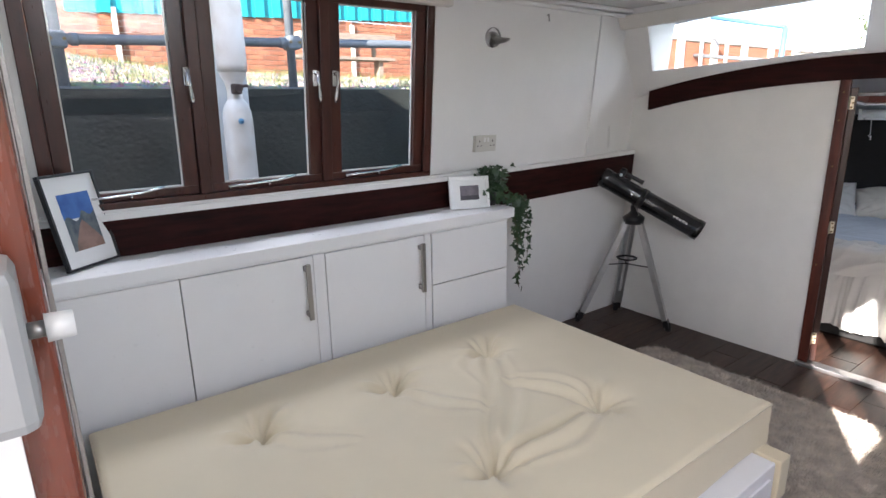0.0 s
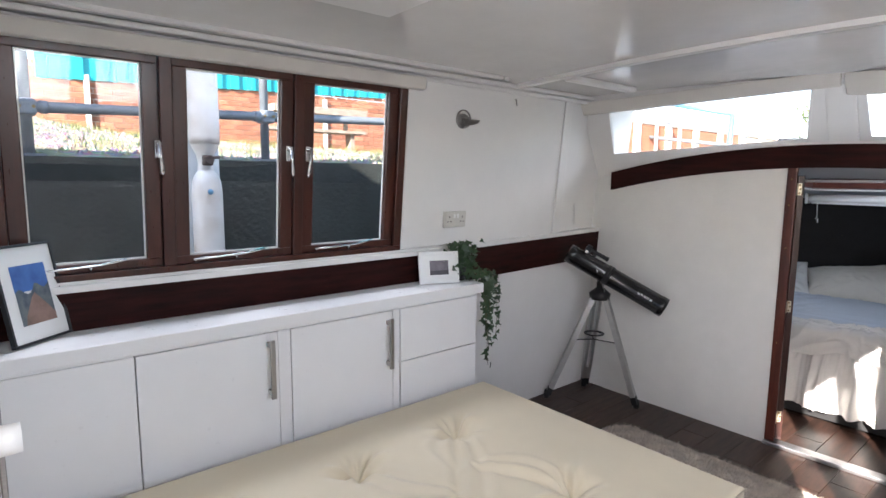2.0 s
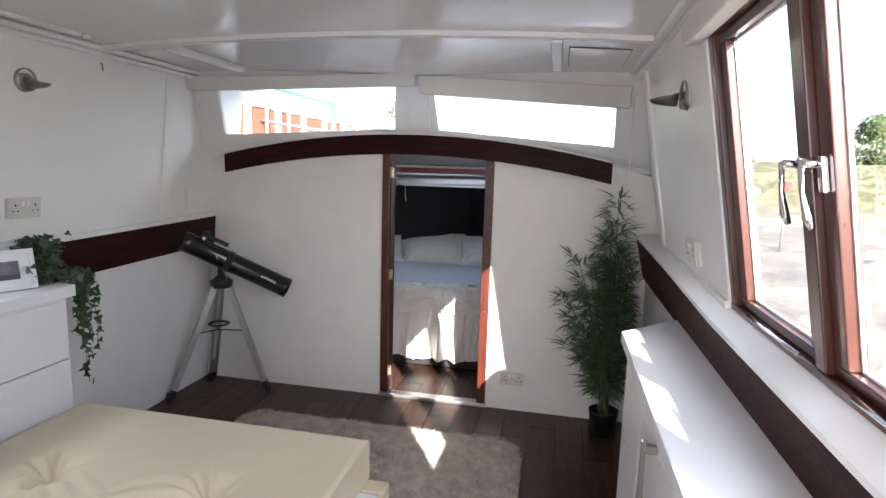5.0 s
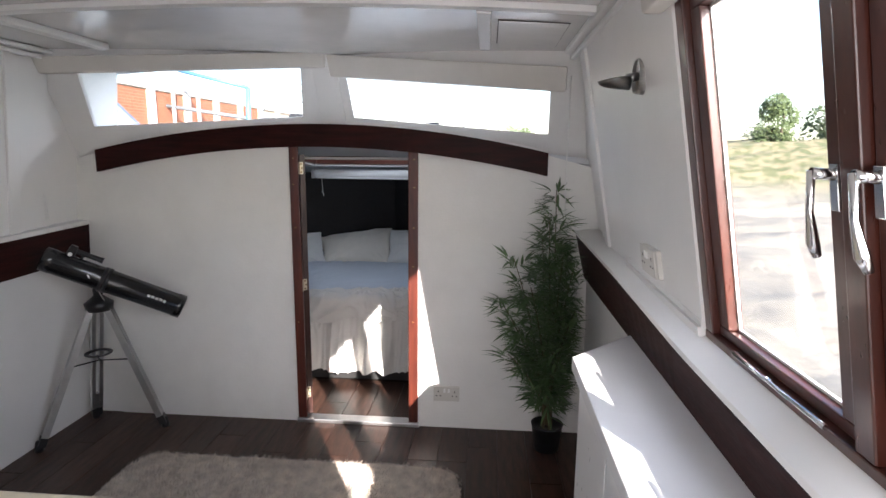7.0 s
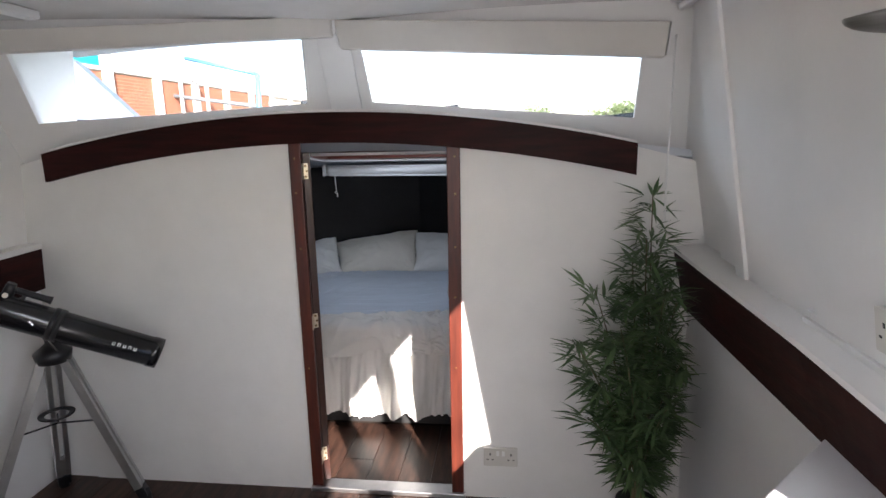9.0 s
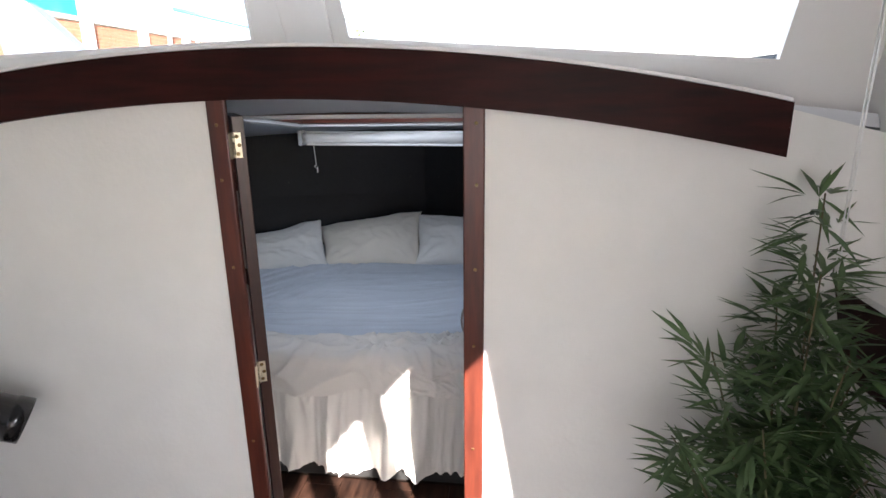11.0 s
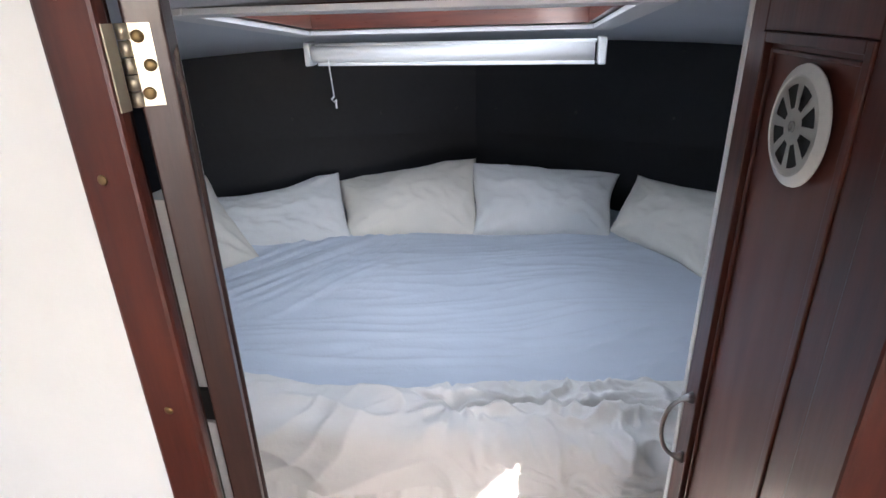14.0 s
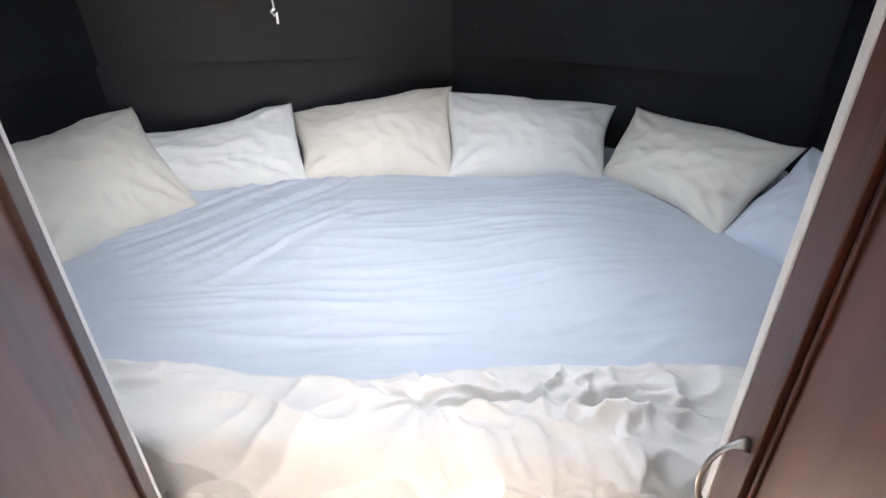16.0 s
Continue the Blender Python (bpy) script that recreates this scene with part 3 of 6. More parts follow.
xs = [-400, -120, -60, -30, -15, -10, -9, -8.4] + [-8.1 + 0.3 * i for i in range(17)] + [-3.1, -2.95, -2.76, -2.74, -2, 0, 1.8, 2.2] + [2.8 + 0.4 * i for i in range(70)] + [32, 36, 42, 50, 60, 80, 120, 200, 400]
yy = [-400, -120, -50, -25] + [-15 + 0.5 * i for i in range(130)] + [52, 58, 65, 75, 90, 120, 200, 450]
bm = B()
g = [[bm.verts.new((x, y, gz(x, y))) for y in yy] for x in xs]
for i in range(len(xs) - 1):
    for j in range(len(yy) - 1):
        fc = bm.faces.new([g[i][j], g[i + 1][j], g[i + 1][j + 1], g[i][j + 1]])
        fc.smooth = abs(xs[i] + 2.75) > 0.5
        fc.material_index = 1 if xs[i] < -2.76 else 0
ground = part("ground", bm, "ground", kind="structure")
ground.data.materials.append(M["gravel"])
rnd = random.Random(61)
verts, faces = [], []
for _ in range(5200):
    x, y = -2.99 - 5.1 * rnd.random() ** 1.5, rnd.uniform(-4.2, 3.6)
    r = rnd.uniform(0.010, 0.030)
    c = Vector((x, y, gz(x, y)))
    k = len(verts)
    tip = c + Vector((rnd.uniform(-0.3, 0.3) * r, rnd.uniform(-0.3, 0.3) * r, r * rnd.uniform(0.5, 1.0)))
    a0 = rnd.uniform(0, 6)
    verts += [c + Vector((math.cos(a0 + q * 1.257) * r, math.sin(a0 + q * 1.257) * r * 0.8, -0.004)) for q in range(5)] + [tip]
    faces += [(k + q, k + (q + 1) % 5, k + 5) for q in range(5)]
me = bpy.data.meshes.new("gravel_stones")
me.from_pydata([tuple(v) for v in verts], [], faces)
me.materials.append(M["gravel"])
tagged(new("gravel_stones", me), "loose pale gravel lying on the quay bank", "gravel", kind="stuff")
verts, faces = [], []
for _ in range(520):
    cx, cy = -3.05 - 5.0 * rnd.random(), rnd.uniform(-4.0, 3.6)
    if noise.noise(Vector((cx * 0.8, cy * 0.8, 5))) < -0.05:
        continue
    for _ in range(14):
        x, y, h, a = cx + rnd.gauss(0, 0.05), cy + rnd.gauss(0, 0.06), rnd.uniform(0.03, 0.11), rnd.uniform(0, 6.28)
        z, k = gz(x, y) - 0.004, len(verts)
        verts += [(x - 0.003 * math.cos(a), y - 0.003 * math.sin(a), z), (x + 0.003 * math.cos(a), y + 0.003 * math.sin(a), z), (x + 0.4 * h * math.sin(a), y + 0.4 * h * math.cos(a), z + h)]
        faces.append((k, k + 1, k + 2))
me = bpy.data.meshes.new("quay_grass")
me.from_pydata(verts, [], faces)
M["drygrass"] = material("dry_quay_grass", (0.17, 0.17, 0.06), 0.8, var=0.15, scale=5, dark=(0.08, 0.10, 0.03))
me.materials.append(M["drygrass"])
tagged(new("quay_grass", me), "thin tufts of dry yellow-green grass on the gravel bank", "grass", kind="stuff")
bm = B()
mbox(bm, -2.98, -2.70, -14, 9, -1.2, 1.585, lambda x, y, z: (x, y, z), na=1, nb=30)
part("quay_wall", bm, "quay", kind="structure")

WX = -8.2
bw = thing("brick_building", "red brick building with a teal corrugated upper wall behind the quay", "building", at=(WX, 0, 1.7))
boxpart("wall", (WX - 0.25, WX - 0.008, -4.4, 6.45, 1.4, 2.82), "mortar", bw)
bm = B()
y = -2.62
while y < 6.4:
    for k in range(2):
        mbox(bm, WX + (0.055 if k else 0.015) - 0.04, WX + (0.055 if k else 0.015), y, y + 0.13, 2.72 + 0.042 * (y + 2.4), 6.2)
        y += 0.13
part("corrugated_sheet", bm, "teal", bw)
for y in (-2.10, 1.46, 4.9):
    boxpart("downpipe", (WX, WX + 0.05, y, y + 0.06, 1.75, 2.80), "wpaint", bw)
fwd = thing("far_brick_building", "long red brick building with white pilasters farther up the quay", "building", at=(-8, 12, 1.7))
boxpart("wall", (-8.4, -8.012, 6.5, 24.0, 1.5, 3.04), "mortar", fwd)
boxpart("coping", (-8.4, -7.96, 6.5, 24.0, 3.04, 3.12), "wpaint", fwd)
boxpart("parapet", (-8.4, -8.2, 6.5, 9.6, 3.12, 3.7), "teal", fwd)
for k in range(9):
    boxpart("pilaster", (-8.0, -7.90, 7.6 + k * 1.75, 7.85 + k * 1.75, 1.5, 3.5 if k < 3 else 3.16), "wpaint", fwd)
bm = B()
for row in range(20):
    yk = 6.5 + (0.11 if row % 2 else 0)
    while yk < 18:
        mbox(bm, -8.012, -8.0, yk, yk + 0.215, 1.52 + row * 0.075, 1.585 + row * 0.075)
        yk += 0.225
part("bricks", bm, "brick", fwd, kind="stuff")

# scaffold tubes beside the boat
sc = thing("scaffold", "galvanised scaffold tubes with clamps standing on the quay", "scaffold", at=(-2.62, -2, 1.55))
for y in (-3.12, -1.83, 1.2):
    part("standard", tube(B(), [(-2.88, y, 1.60), (-2.88, y, 3.8)], 0.028, 14), "galv", sc)
    part("base_plate", mbox(B(), -2.95, -2.81, y - 0.07, y + 0.07, 1.586, 1.60), "galv", sc)
for z0, z1 in ((1.845, 1.985), (3.05, 3.13)):
    part("ledger", tube(B(), [(-2.83, -3.9, z0 - 0.032), (-2.83, 1.45, z1)], 0.028, 14), "galv", sc)
for y, z in ((-3.12, 1.838), (-1.83, 1.879), (1.2, 1.976)):
    cl = part("clamp", mbox(B(), -2.915, -2.80, y - 0.045, y + 0.045, z - 0.042, z + 0.042, bevel=0.014), "galv", sc)
    for o in (-0.075, 0.075):
        part("collar", tube(B(), [(-2.83, y + o - 0.018, z + o * 0.03), (-2.83, y + o + 0.018, z + o * 0.03)], 0.034, 14), "galv", sc)
        part("bolt", tube(B(), [(-2.80, y + o * 0.4, z), (-2.785, y + o * 0.4, z)], 0.009, 8), "darkbrass", cl)
bench = thing("timber_planks", "weathered grey timber planks against the brick wall", "planks")
for z, y0, y1 in ((2.395, -0.02, 1.52), (2.13, -0.12, 1.50)):
    boxpart("plank", (-7.15, -6.85, y0, y1, z, z + (0.10 if z > 2.2 else 0.045)), "plank", bench, bevel=0.006)
for y in (0.2, 1.25):
    boxpart("leg", (-7.08, -6.92, y, y + 0.07, 1.80, 2.13), "plank", bench)
    boxpart("upright", (-7.15, -7.10, y, y + 0.06, 2.175, 2.40), "plank", bench)
col = thing("steel_pile", "weathered white steel mooring pile with a bolted bracket", "mooring pile")
PY0 = -2.395
part("back_plate", mbox(B(), -2.500, -2.485, PY0 - 0.085, PY0 + 0.125, -1.2, 3.2, bevel=0.003), "wplate", col)
part("shaft", lathe(B(), [(0.080, -1.2), (0.080, 1.40), (0.075, 1.455), (0.063, 1.49), (0.045, 1.515), (0.038, 1.525)], 28, Matrix.Translation((-2.38, PY0 + 0.018, 0))), "wpaint", col)
part("neck", lathe(B(), [(0.042, 1.515), (0.038, 1.56), (0.048, 1.61), (0.068, 1.645), (0.070, 1.665)], 24, Matrix.Translation((-2.38, PY0 + 0.016, 0))), "wpaint", col)
part("upper_casing", lathe(B(), [(0.06, 1.660), (0.076, 1.662), (0.079, 1.70), (0.079, 3.2)], 28, Matrix.Translation((-2.38, PY0 + 0.016, 0))), "wpaint", col)
bm = B()
mbox(bm, -2.345, -2.30, PY0 - 0.015, PY0 + 0.035, 1.545, 1.600, bevel=0.008)
tube(bm, [(-2.31, PY0 + 0.01, 1.575), (-2.275, PY0 + 0.01, 1.575)], 0.022, 10)
tube(bm, [(-2.30, PY0 + 0.01, 1.585), (-2.30, PY0 + 0.065, 1.590)], 0.008, 8)
part("bracket", bm, "rust", col)
part("fitting", lathe(B(), [(0, 0), (0.015, 0), (0.015, 0.010), (0, 0.012)], 12, Matrix.Translation((-2.301, PY0 + 0.01, 1.405)) @ Matrix.Rotation(radians(90), 4, "Y")), "blue", col)
for dy, z in ((0.10, 1.66), (0.115, 1.36), (0.115, 1.18), (0.10, 1.92)):
    part("bolt_hole", tube(B(), [(-2.486, PY0 + dy, z), (-2.483, PY0 + dy, z)], 0.008, 10), "dark", col)

# frames and boats seen through the windscreen
gate = thing("blue_gantry", "blue steel gantry frame with cross tubes on the quay", "gantry", at=(-5.7, 12, 1.7))
part("post", tube(B(), [(-5.75, 12, 1.5), (-5.70, 12, 3.15)], 0.07, 8), "blue", gate)
part("rail", tube(B(), [(-5.70, 12, 3.15), (-7.6, 12, 3.6)], 0.05, 8), "blue", gate)
part("lower_rail", tube(B(), [(-5.72, 12, 2.35), (-8.6, 12, 2.75)], 0.05, 8), "galv", gate)
for k in range(3):
    part("post", tube(B(), [(-7.1 - k * 0.7, 12, 1.5), (-7.1 - k * 0.7, 12, 3.4)], 0.05, 8), "wpaint", gate)
M["palehull"] = material("pale_blue_hull_paint", (0.15, 0.17, 0.225), 0.4, var=0.02)
bh = thing("moored_boat_hull", "pale blue-white hull side of a moored boat", "boat")
bm = B()
f0 = [(-5.4, 5.0, 0.5), (-3.9, 5.0, 0.5), (-4.2, 5.0, 1.72), (-5.20, 5.0, 2.68), (-5.7, 5.0, 2.72)]
a = [bm.verts.new(v) for v in f0]
b = [bm.verts.new((v[0] - 0.3, v[1] + 0.6, v[2])) for v in f0]
bm.faces.new(a)
bm.faces.new(b[::-1])
for k in range(5):
    bm.faces.new([a[k], b[k], b[(k + 1) % 5], a[(k + 1) % 5]])
bmesh.ops.recalc_face_normals(bm, faces=bm.faces)
part("hull", bm, "palehull", bh)
cn = thing("folded_boat_canopy", "dark folded canvas canopy on a boat ahead", "canopy")
bm = B()
surface(bm, lambda u, v: (-2.9 + 2.6 * u, 12 + 0.5 * math.sin(math.pi * v), 1.75 + (0.50 + 0.05 * math.sin(9 * u)) * math.sin(math.pi * v) * min(1, 8 * u, 8 * (1 - u))), 24, 8)
part("canvas", bm, "navy", cn)


boat = thing("moored_motor_boat", "white motor boat with a tubular steel pulpit rail lying ahead", "boat", at=(-2.0, 12.0, -0.6))
bm = B()
ring = [(-4.7, 9.7), (-3.4, 9.45), (-1.4, 9.45), (0.2, 9.7), (0.5, 12.5), (-1.2, 15.5), (-2.1, 16.3), (-3.0, 15.5), (-4.9, 12.5)]
lo = [bm.verts.new((-2.1 + (x + 2.1) * 0.8, 12 + (y - 12) * 0.85, -0.9)) for x, y in ring]
hi = [bm.verts.new((x, y, 1.78)) for x, y in ring]
for k in range(9):
    bm.faces.new([lo[k], lo[(k + 1) % 9], hi[(k + 1) % 9], hi[k]])
bm.faces.new(hi)
bm.faces.new(lo[::-1])
bmesh.ops.recalc_face_normals(bm, faces=bm.faces)
part("hull", bm, "wpaint", boat)
part("top_rail", tube(B(), [(-4.62, 10, 1.78), (-4.60, 10, 2.34), (-4.42, 10, 2.50), (-4.07, 10, 2.58), (-3.2, 10, 2.63), (-1.6, 10, 2.69), (0.10, 10, 2.67), (0.2, 10, 1.78)], 0.016, 8), "galv", boat)
part("middle_rail", tube(B(), [(-4.60, 10, 2.24), (-3.2, 10, 2.28), (-1.6, 10, 2.31), (0.15, 10, 2.28)], 0.011, 8), "galv", boat)
for x, z in ((-3.48, 2.62), (-2.41, 2.66), (-1.35, 2.69), (-0.66, 2.68)):
    part("stanchion", tube(B(), [(x, 10, 1.78), (x, 10, z)], 0.013, 8), "galv", boat)
bm = B()
mbox(bm, -3.92, -3.42, 10.05, 10.5, 1.78, 2.36, bevel=0.05)
part("covered_seat", bm, "navy", boat)


def bush(name, label, x, y, z, r, h, count, seed, trunk=0.3):
    rnd = random.Random(seed)
    ob = thing(name, label, "bush" if trunk < 1 else "tree", at=(x, y, z))
    part("trunk", tube(B(), [(x, y, z - 0.2), (x + 0.1, y, z + h * 0.4), (x + 0.15, y, z + h * 0.7)], [0.12, 0.08, 0.03], 8), "bark", ob)
    verts, faces = [], []
    blobs = [(rnd.uniform(-r, r) * 0.7, rnd.uniform(-r, r) * 0.7, h * (trunk + (1 - trunk) * rnd.random()), r * rnd.uniform(0.25, 0.5)) for _ in range(14)]
    for _ in range(count):
        bx, by, bz, br = rnd.choice(blobs)
        d = Vector((rnd.gauss(0, 1), rnd.gauss(0, 1), rnd.gauss(0, 1))).normalized() * br * rnd.uniform(0.6, 1.05)
        c = Vector((x + bx, y + by, z + bz)) + d
        s = r * 0.05 * rnd.uniform(0.6, 1.4)
        u = Vector((rnd.gauss(0, 1), rnd.gauss(0, 1), rnd.gauss(0, 1))).normalized()
        v = u.orthogonal().normalized()
        k = len(verts)
        verts += [c - u * s, c + v * s * 0.6, c + u * s, c - v * s * 0.6]
        faces.append((k, k + 1, k + 2, k + 3))
    me = bpy.data.meshes.new("crown")
    me.from_pydata([tuple(Vector(v) - Vector((x, y, z))) for v in verts], [], faces)
    me.materials.append(M["tree"])
    crown = new("crown", me)
    crown.parent = ob
    return ob


rb = random.Random(5)
for k in range(15):
    a = radians(rb.uniform(2, 50))
    d = rb.uniform(36, 46)
    x, y = 0.8 + d * math.sin(a), -3 + d * math.cos(a)
    bush("bank_bush", "low green scrub bush on the far muddy bank", x, y, gz(x, y) - 0.1, rb.uniform(0.9, 2.0), rb.uniform(0.5, 1.1), 1500, k, 0.0)
bush("bank_bush", "tall round green bush on the far bank", 16.7, 29.8, 1.5, 1.7, 3.0, 5200, 71, 0.05)
bush("bank_bush", "broad dark green bush on the far bank", 21.0, 31.5, 1.4, 2.2, 2.2, 4200, 72, 0.05)
bush("bank_tree", "thin pale-leaved young tree on the far bank", 20.3, 30.0, 1.5, 1.1, 4.1, 1800, 77, 0.12)
M["redp"] = material("red_paint", (0.5, 0.03, 0.02), 0.5)
mk = thing("marker_post", "thin channel marker post with a red top in the mud", "marker post")
part("pole", tube(B(), [(7.5, 15.5, -1.1), (7.5, 15.5, 1.05)], 0.025, 8), "galv", mk)
boxpart("top_mark", (7.42, 7.58, 15.42, 15.58, 1.05, 1.32), "redp", mk)
bush("quay_tree", "pale yellow-green tree beyond the quay", -7.2, 24, 1.7, 1.3, 2.7, 1100, 78, 0.35)

# ---- saloon: cabinets, cupboard ----
def door_handle(parent, x, y, z0, z1, dx, mat="steel"):
    bm = B()
    mbox(bm, x + dx * 0.028, x + dx * 0.040, y - 0.010, y + 0.010, z0, z1, bevel=0.002) if dx > 0 else mbox(bm, x - 0.040, x - 0.028, y - 0.010, y + 0.010, z0, z1, bevel=0.002)
    for z in (z0 + 0.012, z1 - 0.032):
        lo, hi = sorted((x, x + dx * 0.028))
        mbox(bm, lo, hi, y - 0.009, y + 0.009, z, z + 0.02)
    part("door_handle", bm, mat, parent, "brushed steel bar handle")


FX = -1.272
cab = thing("long_cabinet", "long low white cabinet with plain doors and two drawers", "cabinet", at=(-1.4, -2.3, 0))
boxpart("carcass", (-1.50, FX - 0.020, -3.39, -1.375, 0, 0.893), "cab", cab)
# Dark sheet added behind the fronts to paint shade into their gaps.
boxpart("shadow_gap", (FX - 0.0198, FX - 0.0185, -3.38, -1.380, 0.02, 0.894), "dark", cab)
boxpart("worktop", (-1.515, -1.243, -3.395, -1.352, 0.897, 0.948), "cab", cab, bevel=0.004)
boxpart("front_rail", (FX - 0.018, FX, -3.39, -1.375, 0.882, 0.896), "cab", cab)
boxpart("end_panel", (FX - 0.018, FX + 0.001, -3.39, -2.989, 0.0, 0.880), "cab", cab, bevel=0.002)
d1 = boxpart("door", (FX - 0.018, FX, -2.985, -2.475, 0.0, 0.878), "cab", cab, bevel=0.002)
door_handle(d1, FX, -2.512, 0.615, 0.855, 1)
boxpart("filler", (FX - 0.018, FX - 0.001, -2.473, -2.422, 0.0, 0.880), "cab", cab)
d2 = boxpart("door", (FX - 0.018, FX, -2.418, -1.915, 0.0, 0.878), "cab", cab, bevel=0.002)
door_handle(d2, FX, -1.942, 0.612, 0.850, 1)
boxpart("filler", (FX - 0.018, FX - 0.001, -1.913, -1.875, 0.0, 0.880), "cab", cab)
boxpart("drawer_front", (FX - 0.018, FX + 0.002, -1.870, -1.377, 0.625, 0.880), "cab", cab, bevel=0.002)
boxpart("drawer_front", (FX - 0.018, FX + 0.002, -1.870, -1.377, 0.20, 0.620), "cab", cab, bevel=0.002)
boxpart("plinth", (FX - 0.018, FX, -1.870, -1.377, 0.0, 0.195), "cab", cab)

RX = 1.052
rc = thing("shallow_cabinet", "shallow white cabinet with a sunlit top under the window", "cabinet", at=(1.13, -2.2, 0))
boxpart("carcass", (RX + 0.02, 1.258, -3.30, -1.262, 0, 0.873), "cab", rc)
boxpart("worktop", (1.028, 1.266, -3.31, -1.240, 0.872, 0.915), "worktop", rc, lambda x, y, z: (x, y + max(0, (y + 3.31) / 2.07) * (x - 1.03) * 1.0, z), bevel=0.004)
for y0, y1, hy in ((-1.66, -1.266, None), (-2.24, -1.665, -1.75), (-2.82, -2.245, -2.33), (-3.3, -2.825, -2.9)):
    d = boxpart("door", (RX, RX + 0.018, y0 + 0.002, y1 - 0.002, 0.02, 0.868), "cab", rc, bevel=0.002)
    if hy:
        door_handle(d, RX, hy - 0.19, 0.60, 0.835, -1)

# ---- windows in the side walls ----
def casement_window(name, f, y0, y1, z0, z1, bars, label, opener, side):
    win = thing(name, label, "window", kind="structure")
    bm = B()
    fw, fb, sv = 0.044, 0.028, 0.034 if side < 0 else 0.026
    mbox(bm, y0, y1, z0, z0 + fb, -0.052, 0.012, f, bevel=0.003)
    mbox(bm, y0, y1, z1 - fb, z1, -0.052, 0.012, f, bevel=0.003)
    for a in [y0] + bars + [y1 - fw]:
        mbox(bm, a, a + fw, z0 + fb, z1 - fb, -0.05, 0.010, f, bevel=0.003)
    part("window_frame", bm, "mahogw", win)
    edges = [y0 + fw] + [v for a in bars for v in (a, a + fw)] + [y1 - fw]
    for k in range(0, len(edges), 2):
        a, b = edges[k] + 0.002, edges[k + 1] - 0.002
        bm = B()
        sw = 0.052
        mbox(bm, a, b, z0 + fb + 0.002, z0 + fb + sv, -0.04, -0.006, f, bevel=0.003)
        mbox(bm, a, b, z1 - fb - sv, z1 - fb - 0.002, -0.04, -0.006, f, bevel=0.003)
        mbox(bm, a, a + sw, z0 + fb + sv, z1 - fb - sv, -0.04, -0.006, f, bevel=0.003)
        mbox(bm, b - sw, b, z0 + fb + sv, z1 - fb - sv, -0.04, -0.006, f, bevel=0.003)
        part("sash", bm, "mahogw", win)
        bm = B()
        for c0, c1, e0, e1 in ((a + sw, b - sw, z0 + fb + sv, z0 + fb + sv + 0.006), (a + sw, b - sw, z1 - fb - sv - 0.006, z1 - fb - sv), (a + sw, a + sw + 0.006, z0 + fb + sv, z1 - fb - sv), (b - sw - 0.006, b - sw, z0 + fb + sv, z1 - fb - sv)):
            mbox(bm, c0, c1, e0, e1, -0.034, -0.028, f)
        part("seal", bm, "trimw", win)
        pane = boxpart("pane", (a + sw, b - sw, z0 + fb + sv, z1 - fb - sv, -0.026, -0.022), "glass", win, f)
        pane.visible_shadow = False
        # casement stay
        bm = B()
        rise = 0.022 if side < 0 else 0.005
        ya, yb = a + 0.12 * (b - a), a + 0.72 * (b - a)
        zz = z0 + fb + (0.020 if side < 0 else 0.002)
        tube(bm, [f(ya, zz, 0.014), f(ya + 0.3 * (yb - ya), zz + 0.002, 0.018), f(ya + 0.7 * (yb - ya), zz + rise * 0.35, 0.02), f(yb, zz + rise, 0.022)], [0.005, 0.004, 0.004, 0.006], 8)
        for yq in (ya + 0.01, ya + 0.6 * (yb - ya)):
            tube(bm, [f(yq, zz - 0.012, 0.0), f(yq, zz + 0.001, 0.016)], 0.005, 8)
        part("casement_stay", bm, "chrome", win)
    for hy, s in opener:
        bm = B()
        zc0 = z0 + (0.56 if side < 0 else 0.50) * (z1 - z0)
        mbox(bm, hy - 0.010, hy + 0.010, zc0 - 0.03, zc0 + 0.035, -0.006, 0.006, f, bevel=0.002)
        tube(bm, [f(hy, zc0 + 0.02, 0.0), f(hy, zc0 + 0.022, 0.035)], 0.008, 10)
        tube(bm, [f(hy, zc0 + 0.026, 0.034), f(hy + s * 0.003, zc0 - 0.03, 0.038), f(hy + s * 0.008, zc0 - 0.075, 0.034), f(hy + s * 0.010, zc0 - 0.095, 0.028)], [0.006, 0.005, 0.009, 0.006], 10)
        part("window_latch", bm, "chrome", win, "chrome cockspur latch")
    return win


casement_window("window_port", wl, *WIN, [-2.824, -2.300], "three-light varnished mahogany casement window facing the quay, closed", [(-2.835, 1), (-2.325, 1), (-2.235, -1)], -1)
casement_window("window_starboard", lambda a, b, c: wr(a, b, c - 0.004), *WINR, [-2.70, -2.19], "varnished mahogany casement window facing the mudflats, closed", [(-2.125, 1), (-2.215, -1), (-2.72, -1)], 1)

# roller blinds
def roller(name, label, f, a0, a1, b0, b1, d0, d1):
    ob = thing(name, label, "roller blind", "rolled-up window blinds")
    mid = (b0 + b1) / 2
    boxpart("roll", (a0, a1, b0, b1, d0, d1), "blind", ob, f, bevel=0.006)
    for a in (a0 - 0.012, a1 + 0.004):
        boxpart("bracket", (a, a + 0.008, b0 + 0.01, b1, d0, d1 - 0.006), "trimw", ob, f)
    return ob


